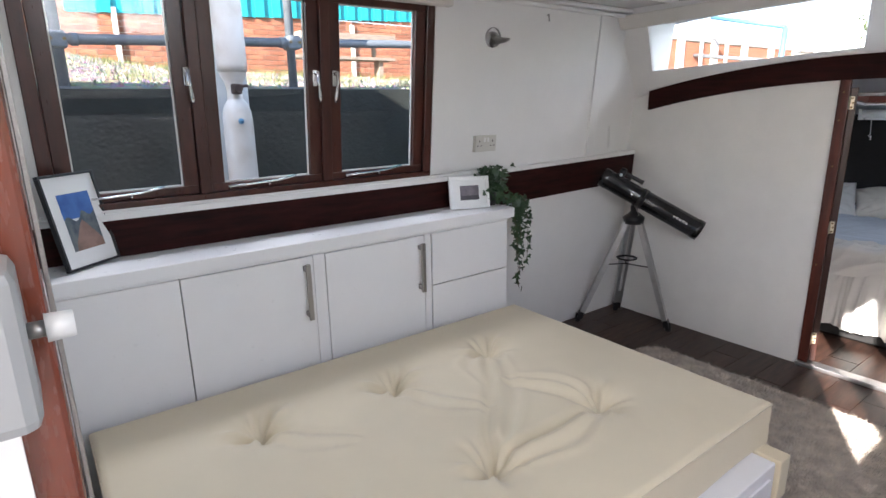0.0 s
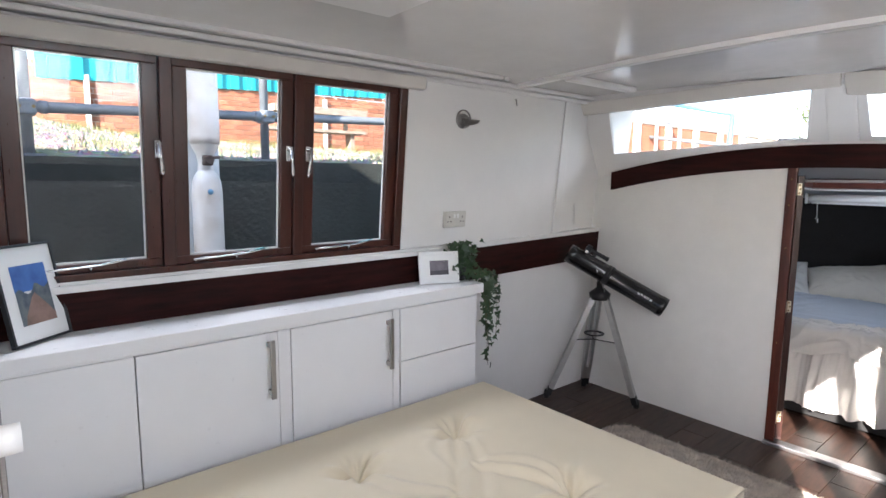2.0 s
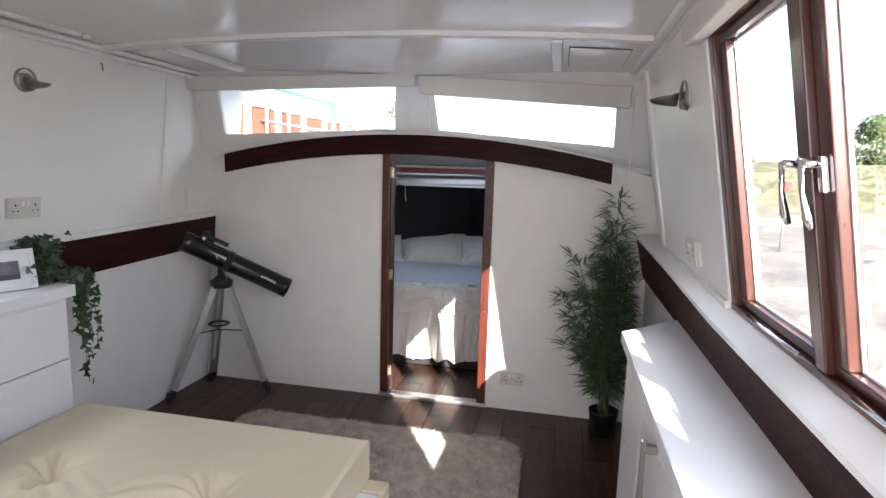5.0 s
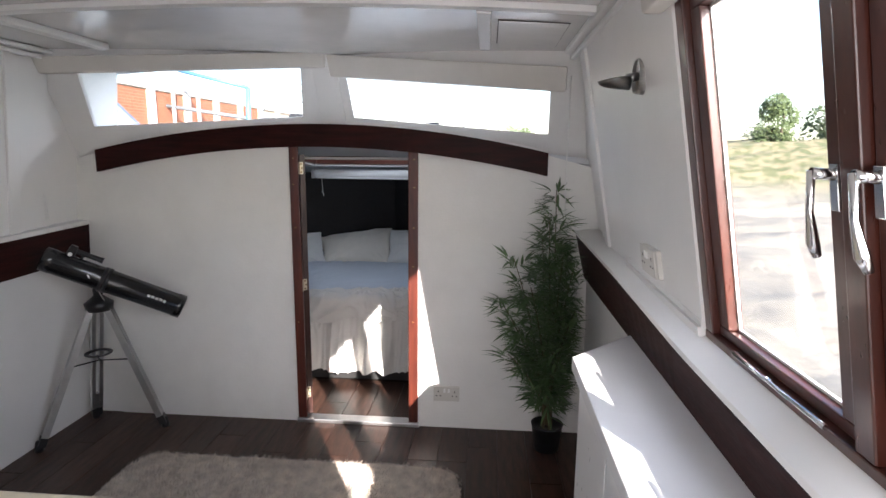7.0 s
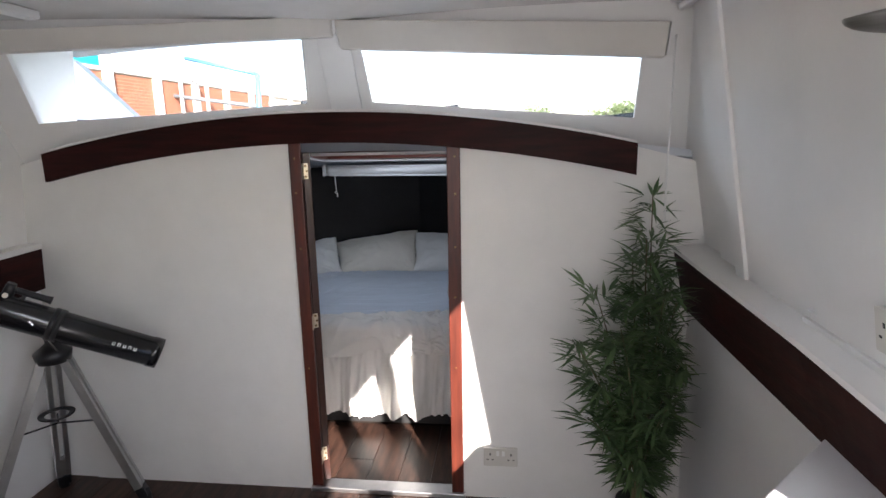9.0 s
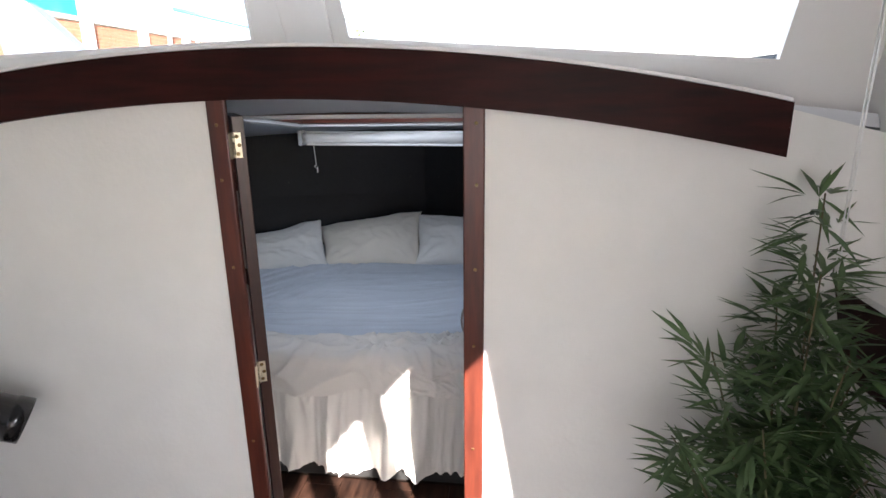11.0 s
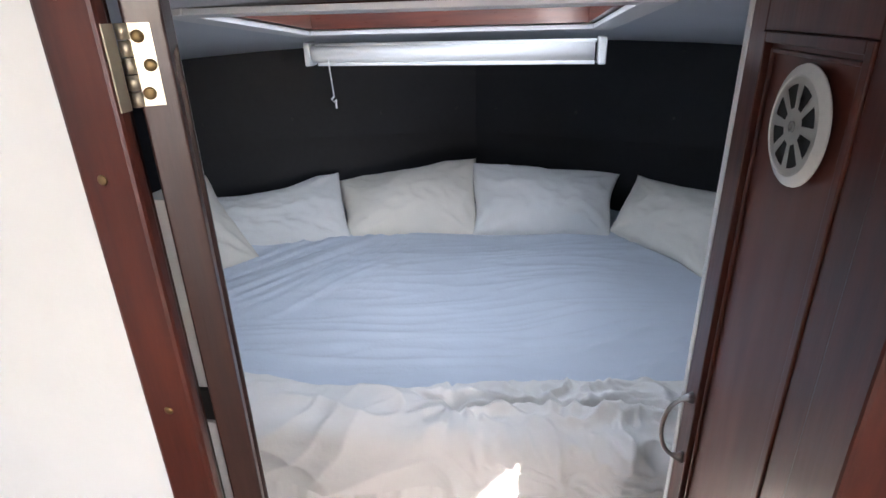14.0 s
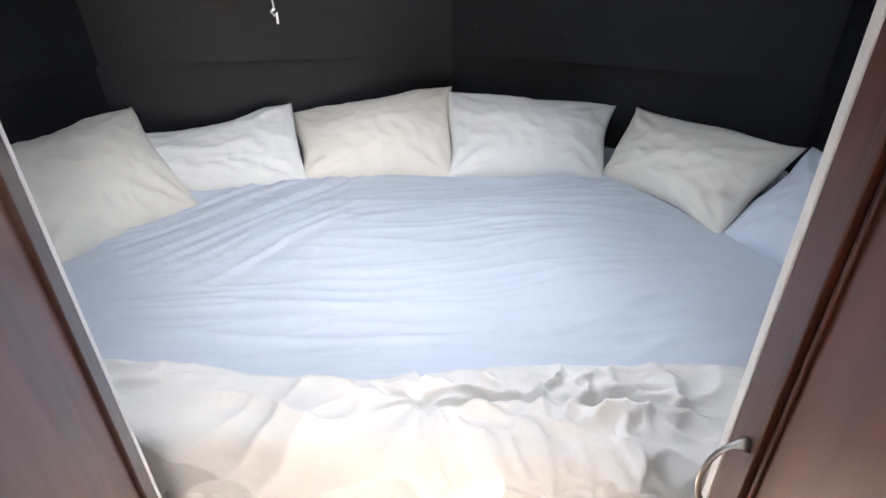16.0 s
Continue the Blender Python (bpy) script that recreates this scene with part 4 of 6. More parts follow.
roller("roller_blind", "cream roller blind rolled up above the quay window", wl, -3.37, -1.645, 1.915, 1.972, 0.012, 0.06)
roller("roller_blind", "cream roller blind rolled up above the mudflat window", wr, -3.3, -1.52, 1.865, 1.925, 0.012, 0.06)
roller("roller_blind", "cream roller blind rolled up above the windscreen pane", scl, -1.53, -0.21, 0.262, 0.335, 0.006, 0.05)
ob = roller("roller_blind", "cream roller blind let down slightly over the windscreen pane", scr, -0.13, 1.13, 0.217, 0.325, 0.006, 0.045)
for x, y0, nm in ((1.135, -0.14, "blind_chain"), (-1.50, -0.25, "blind_chain")):
    ch = B()
    z1 = 1.90
    for off in (0, 0.012):
        tube(ch, [(x, y0 - off, z1), (x - 0.004, y0 - off - 0.004, 1.5), (x, y0 - off, 1.18)], 0.0016, 5)
    part(nm, ch, "white", None, "thin white bead chain of a roller blind", category="blind chain")

# ---- wall lamps, sockets ----
def wall_lamp(f, y, z):
    ob = thing("wall_lamp", "brushed nickel wall lamp with a boat-shaped uplighter bowl, off", "wall lamp", "saloon wall lamps")
    c = Vector(f(y, z, 0))
    d = (Vector(f(y, z, 1)) - c).normalized()
    rot = d.to_track_quat("Z", "Y").to_matrix().to_4x4()
    part("wall_plate", lathe(B(), [(0, 0), (0.050, 0), (0.050, 0.004), (0.047, 0.026), (0.044, 0.026), (0.044, 0.006), (0, 0.006)], 32, Matrix.Translation(c) @ rot), "steel", ob)
    part("reflector", lathe(B(), [(0, 0.007), (0.042, 0.007), (0.040, 0.014), (0, 0.016)], 28, Matrix.Translation(c) @ rot), "steel", ob)
    part("arm", tube(B(), [c + d * 0.018, c + d * 0.05 + Vector((0, 0, -0.005))], 0.012, 12), "steel", ob)
    bm = B()
    base = c + d * 0.04 + Vector((0, 0, -0.012))
    side = Vector((0, 1, 0))

    def bowl(u, v):
        t = u
        w = 0.045 * math.sin(math.pi * min(1, 0.12 + 0.88 * t)) ** 0.6 if t < 0.999 else 0.0
        a = math.pi * v
        return base + d * (t * 0.090) + side * (w * math.cos(a)) + Vector((0, 0, 0.012 - 0.014 * t - math.sin(a) * 0.037 * (1 - t) ** 0.5))
    surface(bm, bowl, 14, 12)
    bmesh.ops.solidify(bm, geom=bm.faces[:], thickness=0.002)
    part("bowl", bm, "steel", ob)
    return ob


wall_lamp(wl, -1.352, 1.80)
wall_lamp(wr, -1.285, 1.755)


def socket(f, a, b, label, w=0.146, h=0.086, deep=0.035):
    ob = thing("double_socket", label, "wall socket", "double sockets")
    boxpart("back_box", (a - w / 2, a + w / 2, b - h / 2, b + h / 2, 0.0, deep - 0.009), "oldwhite", ob, f, bevel=0.003)
    plate = boxpart("face_plate", (a - w / 2, a + w / 2, b - h / 2, b + h / 2, deep - 0.008, deep), "oldwhite", ob, f, bevel=0.003)
    for s in (-1, 1):
        boxpart("switch", (a + s * 0.012 - 0.006, a + s * 0.012 + 0.006, b + 0.008, b + 0.030, deep, deep + 0.004), "white", plate, f, bevel=0.001)
        bm = B()
        cx = a + s * 0.045
        mbox(bm, cx - 0.003, cx + 0.003, b + 0.008, b + 0.018, deep, deep + 0.0006, f)
        for q in (-0.011, 0.011):
            mbox(bm, cx + q - 0.004, cx + q + 0.004, b - 0.014, b - 0.009, deep, deep + 0.0006, f)
        part("pin_holes", bm, "dark", plate)
    return ob


socket(wl, -1.370, 1.268, "white double wall socket above the ledge")
socket(wr, -1.22, 1.222, "white surface-mounted double socket above the ledge")
socket(lambda a, b, c: (a, -c, b), 0.548, 0.206, "white double wall socket low on the bulkhead", deep=0.012)
bm = B()
mbox(bm, -0.972, -0.958, 1.89, 1.99, 0.0, 0.004, wl)
tube(bm, [wl(-0.965, 1.93, 0.0), wl(-0.965, 1.935, 0.022), wl(-0.965, 1.90, 0.03)], 0.004, 8)
part("curtain_hook", bm, "steel", None, "small steel hook plate screwed to the white wall", category="hook")

# ---- mattress on its base ----
TUFTS = [(-0.883, -1.856), (-0.872, -2.354), (-0.885, -2.876), (-0.290, -1.836), (-0.266, -2.382), (-0.270, -2.890)]


def mat_h(x, y):
    """Height of the mattress top over its plane: tufted dimples and the creases between them."""
    h = 0.0
    for tx, ty in TUFTS:
        dx, dy = x - tx, y - ty
        r = math.hypot(dx, dy)
        if r > 0.4:
            continue
        a = math.atan2(dy, dx)
        h -= 0.034 * math.exp(-r / 0.022) + 0.050 * math.exp(-(r / 0.075) ** 2)
        ray = 0.0
        for a0, w, amp, reach in ((1.80, 0.26, 1.25, 0.075), (2.45, 0.20, 0.9, 0.06), (-2.0, 0.22, 1.0, 0.06), (-0.7, 0.20, 0.7, 0.05), (0.5, 0.18, 0.5, 0.05), (3.0, 0.14, 0.5, 0.05)):
            q = (a - a0 - 0.4 * (tx + 0.86) + 0.2 * math.sin(7 * ty) + math.pi) % (2 * math.pi) - math.pi
            ray += amp * (math.exp(-(q / w) ** 2) - 0.8 * math.exp(-((q - 1.9 * w) / w) ** 2)) * math.exp(-((r - 0.055) / reach) ** 2)
        h += 0.025 * ray
    for (ax, ay), (bx, by), d in ((TUFTS[4], TUFTS[0], 0.030), (TUFTS[4], TUFTS[3], 0.036), (TUFTS[3], (-0.62, -2.02), 0.020), (TUFTS[1], (-0.50, -2.15), 0.013), (TUFTS[0], (-0.62, -2.06), 0.012), (TUFTS[2], (-0.62, -2.62), 0.010)):
        vx, vy = bx - ax, by - ay
        ln = math.hypot(vx, vy)
        t = ((x - ax) * vx + (y - ay) * vy) / ln ** 2
        if 0.0 < t < 1.0:
            bend = 0.008 * math.sin(math.pi * t) + 0.006 * math.sin(9 * t)
            s = ((x - ax) * vy - (y - ay) * vx) / ln + bend
            fade = (0.45 + 0.9 * math.exp(-t * ln / 0.16) + 0.4 * math.exp(-(1 - t) * ln / 0.10)) * math.sin(math.pi * t) ** 0.5
            w = 0.010 + 0.012 * math.sin(math.pi * t)
            h += d * fade * (-math.exp(-(s / w) ** 2) + 0.6 * math.exp(-((s - 2.1 * w) / w) ** 2) - 0.45 * math.exp(-((s - 4.2 * w) / w) ** 2) + 0.25 * math.exp(-((s - 6.0 * w) / w) ** 2))
    return h + 0.003 * noise.noise(Vector((x * 4, y * 4, 0)))


MX0, MX1, MY0, MY1, MZ0, MZ1 = -1.215, 0.10, -3.34, -1.372, 0.265, 0.432
bed = thing("tufted_mattress", "bare cream tufted mattress lying flat on a white base", "mattress", at=(-0.56, -2.36, MZ0))
bm = B()
NX, NY = 190, 280
top = {}
for i in range(NX + 1):
    for j in range(NY + 1):
        x, y = MX0 + (MX1 - MX0) * i / NX, MY0 + (MY1 - MY0) * j / NY
        e = min(x - MX0, MX1 - x, y - MY0, MY1 - y)
        drop = 0.012 * max(0, 1 - e / 0.02) ** 2
        top[i, j] = bm.verts.new((x, y, MZ1 + mat_h(x, y) * min(1, e / 0.05) - drop))
for i in range(NX):
    for j in range(NY):
        bm.faces.new([top[i, j], top[i + 1, j], top[i + 1, j + 1], top[i, j + 1]]).smooth = True
rim = [top[i, 0] for i in range(NX + 1)] + [top[NX, j] for j in range(1, NY + 1)] + [top[i, NY] for i in range(NX - 1, -1, -1)] + [top[0, j] for j in range(NY - 1, 0, -1)]
low = [bm.verts.new((v.co.x + 0.004 * math.sin(9 * v.co.y), v.co.y, MZ0 + 0.001)) for v in rim]
for k in range(len(rim)):
    bm.faces.new([rim[k], rim[(k + 1) % len(rim)], low[(k + 1) % len(rim)], low[k]][::-1])
bm.faces.new(low[::-1])
bmesh.ops.recalc_face_normals(bm, faces=bm.faces)
part("cover", bm, "matt", bed)
pip = B()
for z in (MZ1 - 0.014,):
    tube(pip, [(MX0, MY0, z), (MX1, MY0, z), (MX1, MY1, z), (MX0, MY1, z), (MX0, MY0, z)], 0.003, 6)
part("piping", pip, "matt", bed)
for a, b in TUFTS:
    part("tuft_button", lathe(B(), [(0, 0), (0.008, 0.0), (0.007, 0.003), (0, 0.004)], 10, Matrix.Translation((a, b, MZ1 - 0.088))), "matt", bed)
base = thing("bed_base", "white painted box base with a cream cushion under the mattress", "bed base", at=(-0.5, -2.36, 0))
boxpart("box", (MX0 + 0.02, MX1 - 0.03, MY0, MY1 - 0.02, 0.0, 0.262), "bedw", base, bevel=0.003)
bm = B()
mbox(bm, MX1 - 0.028, MX1 + 0.07, MY0, MY1 - 0.085, 0.0, 0.255, bevel=0.004)
part("side_board", bm, "bedw", base)
boxpart("front_panel", (MX1 + 0.071, MX1 + 0.080, MY0, MY1 - 0.13, 0.03, 0.215), "bedw", base, bevel=0.003)
boxpart("cushion", (MX1 - 0.027, MX1 + 0.085, MY1 - 0.080, MY1 - 0.004, 0.10, 0.262), "matt", base, bevel=0.006)

# ---- rug ----
rug = thing("shag_rug", "beige-grey shag rug with rounded corners on the dark floor", "rug", at=(-0.1, -1.3, 0))
RX0, RX1, RY0, RY1 = -0.98, 0.665, -2.9, -0.425


def in_rug(x, y, m=0.0):
    r = 0.16
    dx = max(RX0 + r - x, 0, x - (RX1 - r))
    dy = max(RY0 + r - y, 0, y - (RY1 - r))
    return math.hypot(dx, dy) < r - m + 0.012 * noise.noise(Vector((x * 9, y * 9, 3)))


bm = B()
pts = []
for k in range(96):
    a = 2 * math.pi * k / 96
    cx, cy, d = (RX0 + RX1) / 2, (RY0 + RY1) / 2, Vector((math.cos(a), math.sin(a)))
    lo, hi = 0.2, 2.0
    for _ in range(20):
        mid = (lo + hi) / 2
        lo, hi = (mid, hi) if in_rug(cx + d.x * mid, cy + d.y * mid, 0.004) else (lo, mid)
    pts.append((cx + d.x * lo, cy + d.y * lo))
a = [bm.verts.new((p[0], p[1], 0.001)) for p in pts]
b = [bm.verts.new((p[0], p[1], 0.010)) for p in pts]
bm.faces.new(b)
for k in range(len(a)):
    bm.faces.new([a[k], a[(k + 1) % len(a)], b[(k + 1) % len(a)], b[k]])
part("backing", bm, "rug", rug)
rnd = random.Random(3)
verts, faces = [], []
for _ in range(60000):
    x, y = rnd.uniform(RX0, RX1 + 0.0), rnd.uniform(-2.0, RY1)
    if not in_rug(x, y) or (x < 0.03 and y < -1.42):
        continue
    a, lean = rnd.uniform(0, 6.283), rnd.uniform(0.004, 0.016)
    w = rnd.uniform(0.0015, 0.003)
    flow = 3 * noise.noise(Vector((x * 5, y * 5, 1)))
    hx, hy = math.cos(flow) * lean, math.sin(flow) * lean
    h = 0.018 + 0.010 * noise.noise(Vector((x * 14, y * 14, 7))) + rnd.uniform(0, 0.008)
    k = len(verts)
    verts += [(x - w * math.cos(a), y - w * math.sin(a), 0.009), (x + w * math.cos(a), y + w * math.sin(a), 0.009), (x + hx, y + hy, 0.006 + h)]
    faces.append((k, k + 1, k + 2))
me = bpy.data.meshes.new("pile")
me.from_pydata([(v[0] + 0.1, v[1] + 1.3, v[2]) for v in verts], [], faces)
me.materials.append(M["rug"])
pile = tagged(new("pile", me), kind="stuff")
pile.parent = rug

# ---- telescope on its tripod ----
tel = thing("telescope", "black reflector telescope with a small finder tube", "telescope", at=(-1.2, -0.3, 0.7))
A, E = Vector((-1.405, -0.43, 1.015)), Vector((-0.885, -0.135, 0.70))
ax = (E - A).normalized()
rot = ax.to_track_quat("Z", "Y").to_matrix().to_4x4()
L = (E - A).length
tr = Matrix.Translation(A) @ rot
part("tube", lathe(B(), [(0, 0), (0.058, 0), (0.062, 0.004), (0.062, 0.05), (0.060, 0.052), (0.060, L - 0.04), (0.063, L - 0.038), (0.063, L), (0.058, L), (0.058, L - 0.03), (0, L - 0.03)], 36, tr), "tube", tel)
for s in (0.26, 0.36):
    part("tube_ring", lathe(B(), [(0.0605, L * 0.5 - s * 0.2), (0.065, L * 0.5 - s * 0.2), (0.065, L * 0.5 - s * 0.2 + 0.018), (0.0605, L * 0.5 - s * 0.2 + 0.018)], 36, tr), "black", tel)
up = Vector((0, 0, 1))
up = (up - ax * up.dot(ax)).normalized()
side = ax.cross(up)
fo = A + ax * 0.10 + up * 0.05
part("focuser", tube(B(), [fo - side * 0.0 - up * 0.005, fo + up * 0.035, fo + up * 0.06], [0.022, 0.019, 0.016], 16), "black", tel)
f0 = A + ax * 0.06 + up * 0.085 - side * 0.01
part("finder_tube", tube(B(), [f0 + ax * 0.02, f0 + ax * 0.05, f0 + ax * 0.16, f0 + ax * 0.18], [0.010, 0.012, 0.013, 0.016], 14), "black", tel)
bm = B()
mbox(bm, -0.006, 0.006, -0.006, 0.006, -0.045, 0.0, lambda a, b, c: tuple(f0 + ax * (0.09 + a) + side * b + up * (c - 0.008)))
part("finder_bracket", bm, "black", tel)
for k in (0, 1):
    c = fo + up * 0.02 + side * (0.034 if k else -0.034)
    part("focus_knob", tube(B(), [c - side * 0.008, c + side * 0.008], 0.010, 14), "chrome", tel)
bm = B()
front = (Vector((0.78, -3.3, 1.5)) - (A + ax * L * 0.8))
front = (front - ax * front.dot(ax)).normalized()
acr = ax.cross(front)
for k in range(5):
    for q in (0, 1):
        mbox(bm, 0, 0.004, -0.006, 0.006, 0.0602, 0.0607, lambda a, b, c, k=k, q=q: tuple(A + ax * (L * 0.73 + k * 0.020 + q * 0.008 + a) + front * c + acr * b))
    mbox(bm, 0.0, 0.011, -0.007 if k % 2 else 0.003, -0.003 if k % 2 else 0.007, 0.0602, 0.0607, lambda a, b, c, k=k: tuple(A + ax * (L * 0.73 + k * 0.020 + a) + front * c + acr * b))
part("lettering_bars", bm, "white", tel)
tri = thing("telescope_tripod", "aluminium telescope tripod with black feet and accessory tray", "tripod", at=(-1.34, -0.22, 0))
H = Vector((-1.285, -0.235, 0.76))
part("mount_head", lathe(B(), [(0, -0.06), (0.062, -0.06), (0.070, -0.02), (0.045, 0.0), (0.022, 0.02), (0.024, 0.05), (0.015, 0.07), (0, 0.07)], 20, Matrix.Translation(H)), "black", tri)
mid = A + ax * L * 0.45
part("fork", tube(B(), [H + Vector((0, 0, 0.05)), H + Vector((0.01, -0.02, 0.10)), mid - up * 0.05], [0.018, 0.02, 0.016], 12), "black", tri)
part("slow_motion_rod", tube(B(), [H + Vector((0.075, -0.06, 0.01)), mid + front * 0.07 - ax * 0.10], 0.0045, 8), "chrome", tri)
for fx, fy in ((-1.525, -0.455), (-1.035, -0.135), (-1.49, -0.075)):
    foot = Vector((fx, fy, 0.0))
    d = (foot - H).normalized()
    s = d.cross(Vector((0, 0, 1))).normalized()
    t0 = H + d * 0.03 + Vector((0, 0, -0.02)) + Vector((fx - H.x, fy - H.y, 0)).normalized() * 0.03
    leg = thing("leg", at=(0, 0, 0))
    leg.parent = tri
    kn = t0 + (foot - t0) * 0.90
    dd = (foot - t0).normalized()
    nn = s.cross(dd).normalized()
    bm = B()
    for o in (-0.019, 0.019):
        mbox(bm, 0, (kn - t0).length, -0.009, 0.009, -0.016, 0.016, lambda a, b, c, o=o: tuple(t0 + dd * a + s * (b + o) + nn * c))
    part("upper_leg", bm, "alu", leg)
    bm = B()
    ln = (foot - kn).length - 0.03
    mbox(bm, -0.1, ln, -0.0092, 0.0092, -0.012, 0.012, lambda a, b, c: tuple(kn + dd * a + s * b + nn * c))
    part("lower_leg", bm, "alu", leg)
    bm = B()
    mbox(bm, 0.0, 0.050, -0.026, 0.026, -0.018, 0.018, lambda a, b, c: tuple(kn + dd * a + s * b + nn * c), bevel=0.003)
    part("leg_clamp", bm, "black", leg)
    part("foot", lathe(B(), [(0, 0), (0.022, 0), (0.020, 0.02), (0.013, 0.055), (0, 0.055)], 14, Matrix.Translation((fx, fy, 0.0))), "black", leg)
    br = t0 + (foot - t0) * 0.42
    hub = Vector((H.x - 0.03, H.y, br.z + 0.005))
    part("brace", tube(B(), [br, hub], 0.004, 8), "black", tri)
part("tray", lathe(B(), [(0.045, 0), (0.065, 0), (0.068, 0.006), (0.064, 0.008), (0.060, 0.004), (0.045, 0.004), (0.045, 0)], 24, Matrix.Translation((H.x - 0.03, H.y, 0.455))), "black", tri)

# ---- pictures on the long cabinet ----
def picture(name, label, origin, ux, uz, w, h, frame_mat, mount, border, image, fwd):
    """A framed picture from its low corner; ux along, uz up the frame, fwd out of its face."""
    ob = thing(name, label, "picture frame", at=tuple(origin))

    def pf(a, b, c):
        return tuple(origin + ux * a + uz * b + fwd * c)
    bm = B()
    for a0, a1, b0, b1 in ((0, w, 0, border), (0, w, h - border, h), (0, border, border, h - border), (w - border, w, border, h - border)):
        mbox(bm, a0, a1, b0, b1, -0.012, 0.006, pf, bevel=0.0015)
    part("frame", bm, frame_mat, ob)
    boxpart("mount", (border, w - border, border, h - border, -0.006, 0.0), "white", ob, pf)
    boxpart("backing_board", (border, w - border, border, h - border, -0.011, -0.008), "black", ob, pf)
    image(ob, pf, w, h)
    foot = origin + ux * w * 0.5 - fwd * 0.07
    part("easel_strut", mbox(B(), -0.015, 0.015, 0.0, 1.0, -0.002, 0.002, lambda a, b, c: tuple((Vector((foot.x, foot.y, 0.95)) * (1 - b) + (origin + ux * w * 0.5 + uz * h * 0.7 - fwd * 0.013) * b) + ux * a + fwd * c)), "black", ob)
    return ob


M["sky_print"] = material("print_blue_sky", (0.06, 0.16, 0.42), 0.4, var=0.15, scale=12, dark=(0.03, 0.09, 0.30))
M["sand_print"] = material("print_sand", (0.30, 0.19, 0.15), 0.4, var=0.15, scale=14)
M["dune_print"] = material("print_dune_grass", (0.12, 0.14, 0.14), 0.4, var=0.2, scale=40, dark=(0.04, 0.06, 0.09))
M["grey_print"] = material("print_grey_dusk", (0.16, 0.13, 0.15), 0.4, var=0.15, scale=20)
M["grey_print_dark"] = material("print_dark_shore", (0.05, 0.04, 0.05), 0.4, var=0.15, scale=30)


def dune_image(ob, pf, w, h):
    a0, a1, b0, b1 = w * 0.22, w * 0.80, h * 0.19, h * 0.79
    bm = B()
    mbox(bm, a0, a1, b0 + (b1 - b0) * 0.56, b1, 0.0, 0.0008, pf)
    part("printed_sky", bm, "sky_print", ob)
    bm = B()
    top = [(a0 + (a1 - a0) * k / 12, b0 + (b1 - b0) * (0.56 + 0.05 * math.sin(k * 1.1) + (0.07 if k > 6 else 0))) for k in range(13)]
    vs = [bm.verts.new(pf(a, b, 0.0014)) for a, b in top] + [bm.verts.new(pf(a1, b0, 0.0014)), bm.verts.new(pf(a0, b0, 0.0014))]
    bm.faces.new(vs)
    part("printed_dune", bm, "dune_print", ob)
    bm = B()
    vs = [bm.verts.new(pf(a0 + (a1 - a0) * u, b0 + (b1 - b0) * v, 0.0020)) for u, v in ((0.10, 0), (1.0, 0), (1.0, 0.12), (0.66, 0.42), (0.52, 0.52), (0.42, 0.45), (0.16, 0.15))]
    bm.faces.new(vs)
    part("printed_path", bm, "sand_print", ob)


def shore_image(ob, pf, w, h):
    a0, a1, b0, b1 = w * 0.27, w * 0.74, h * 0.27, h * 0.72
    boxpart("printed_sky", (a0, a1, b0, b1, 0.0, 0.0008), "grey_print", ob, pf)
    boxpart("printed_shore", (a0, a1, b0, b0 + (b1 - b0) * 0.3, 0.001, 0.0016), "grey_print_dark", ob, pf)
    boxpart("inner_bevel", (a0 - 0.016, a1 + 0.016, b0 - 0.016, b1 + 0.016, -0.0008, -0.0001), "wall", ob, pf)


d1v = Vector((-0.14, 0.17, 0)).normalized()
n1 = Vector((0.17, 0.14, 0)).normalized()
uz1 = (Vector((0, 0, 1)) - n1 * 0.2).normalized()
fw1 = (n1 + Vector((0, 0, 1)) * 0.2).normalized()
picture("picture_frame", "thin black picture frame with a photograph of a dune path", Vector((-1.330, -3.305, 0.952)), d1v, uz1, 0.215, 0.325, "black", 0, 0.009, dune_image, fw1)
d2 = Vector((0.10, 0.26, 0)).normalized()
n2 = Vector((0.26, -0.10, 0)).normalized()
uz2 = (Vector((0, 0, 1)) - n2 * 0.2).normalized()
fw2 = (n2 + Vector((0, 0, 1)) * 0.2).normalized()
picture("picture_frame", "small white box frame with a grey dusk photograph", Vector((-1.40, -1.655, 0.950)), d2, uz2, 0.215, 0.165, "white", 0, 0.018, shore_image, fw2)

# ---- hanging ivy ----
rnd = random.Random(11)
ivy = thing("trailing_ivy", "bushy artificial ivy spilling from a small pot over the cabinet end", "ivy plant", at=(-1.36, -1.40, 0.95))
part("pot", lathe(B(), [(0, 0), (0.04, 0), (0.05, 0.07), (0.046, 0.07), (0.038, 0.06), (0, 0.06)], 20, Matrix.Translation((-1.395, -1.405, 0.950))), "black", ivy)


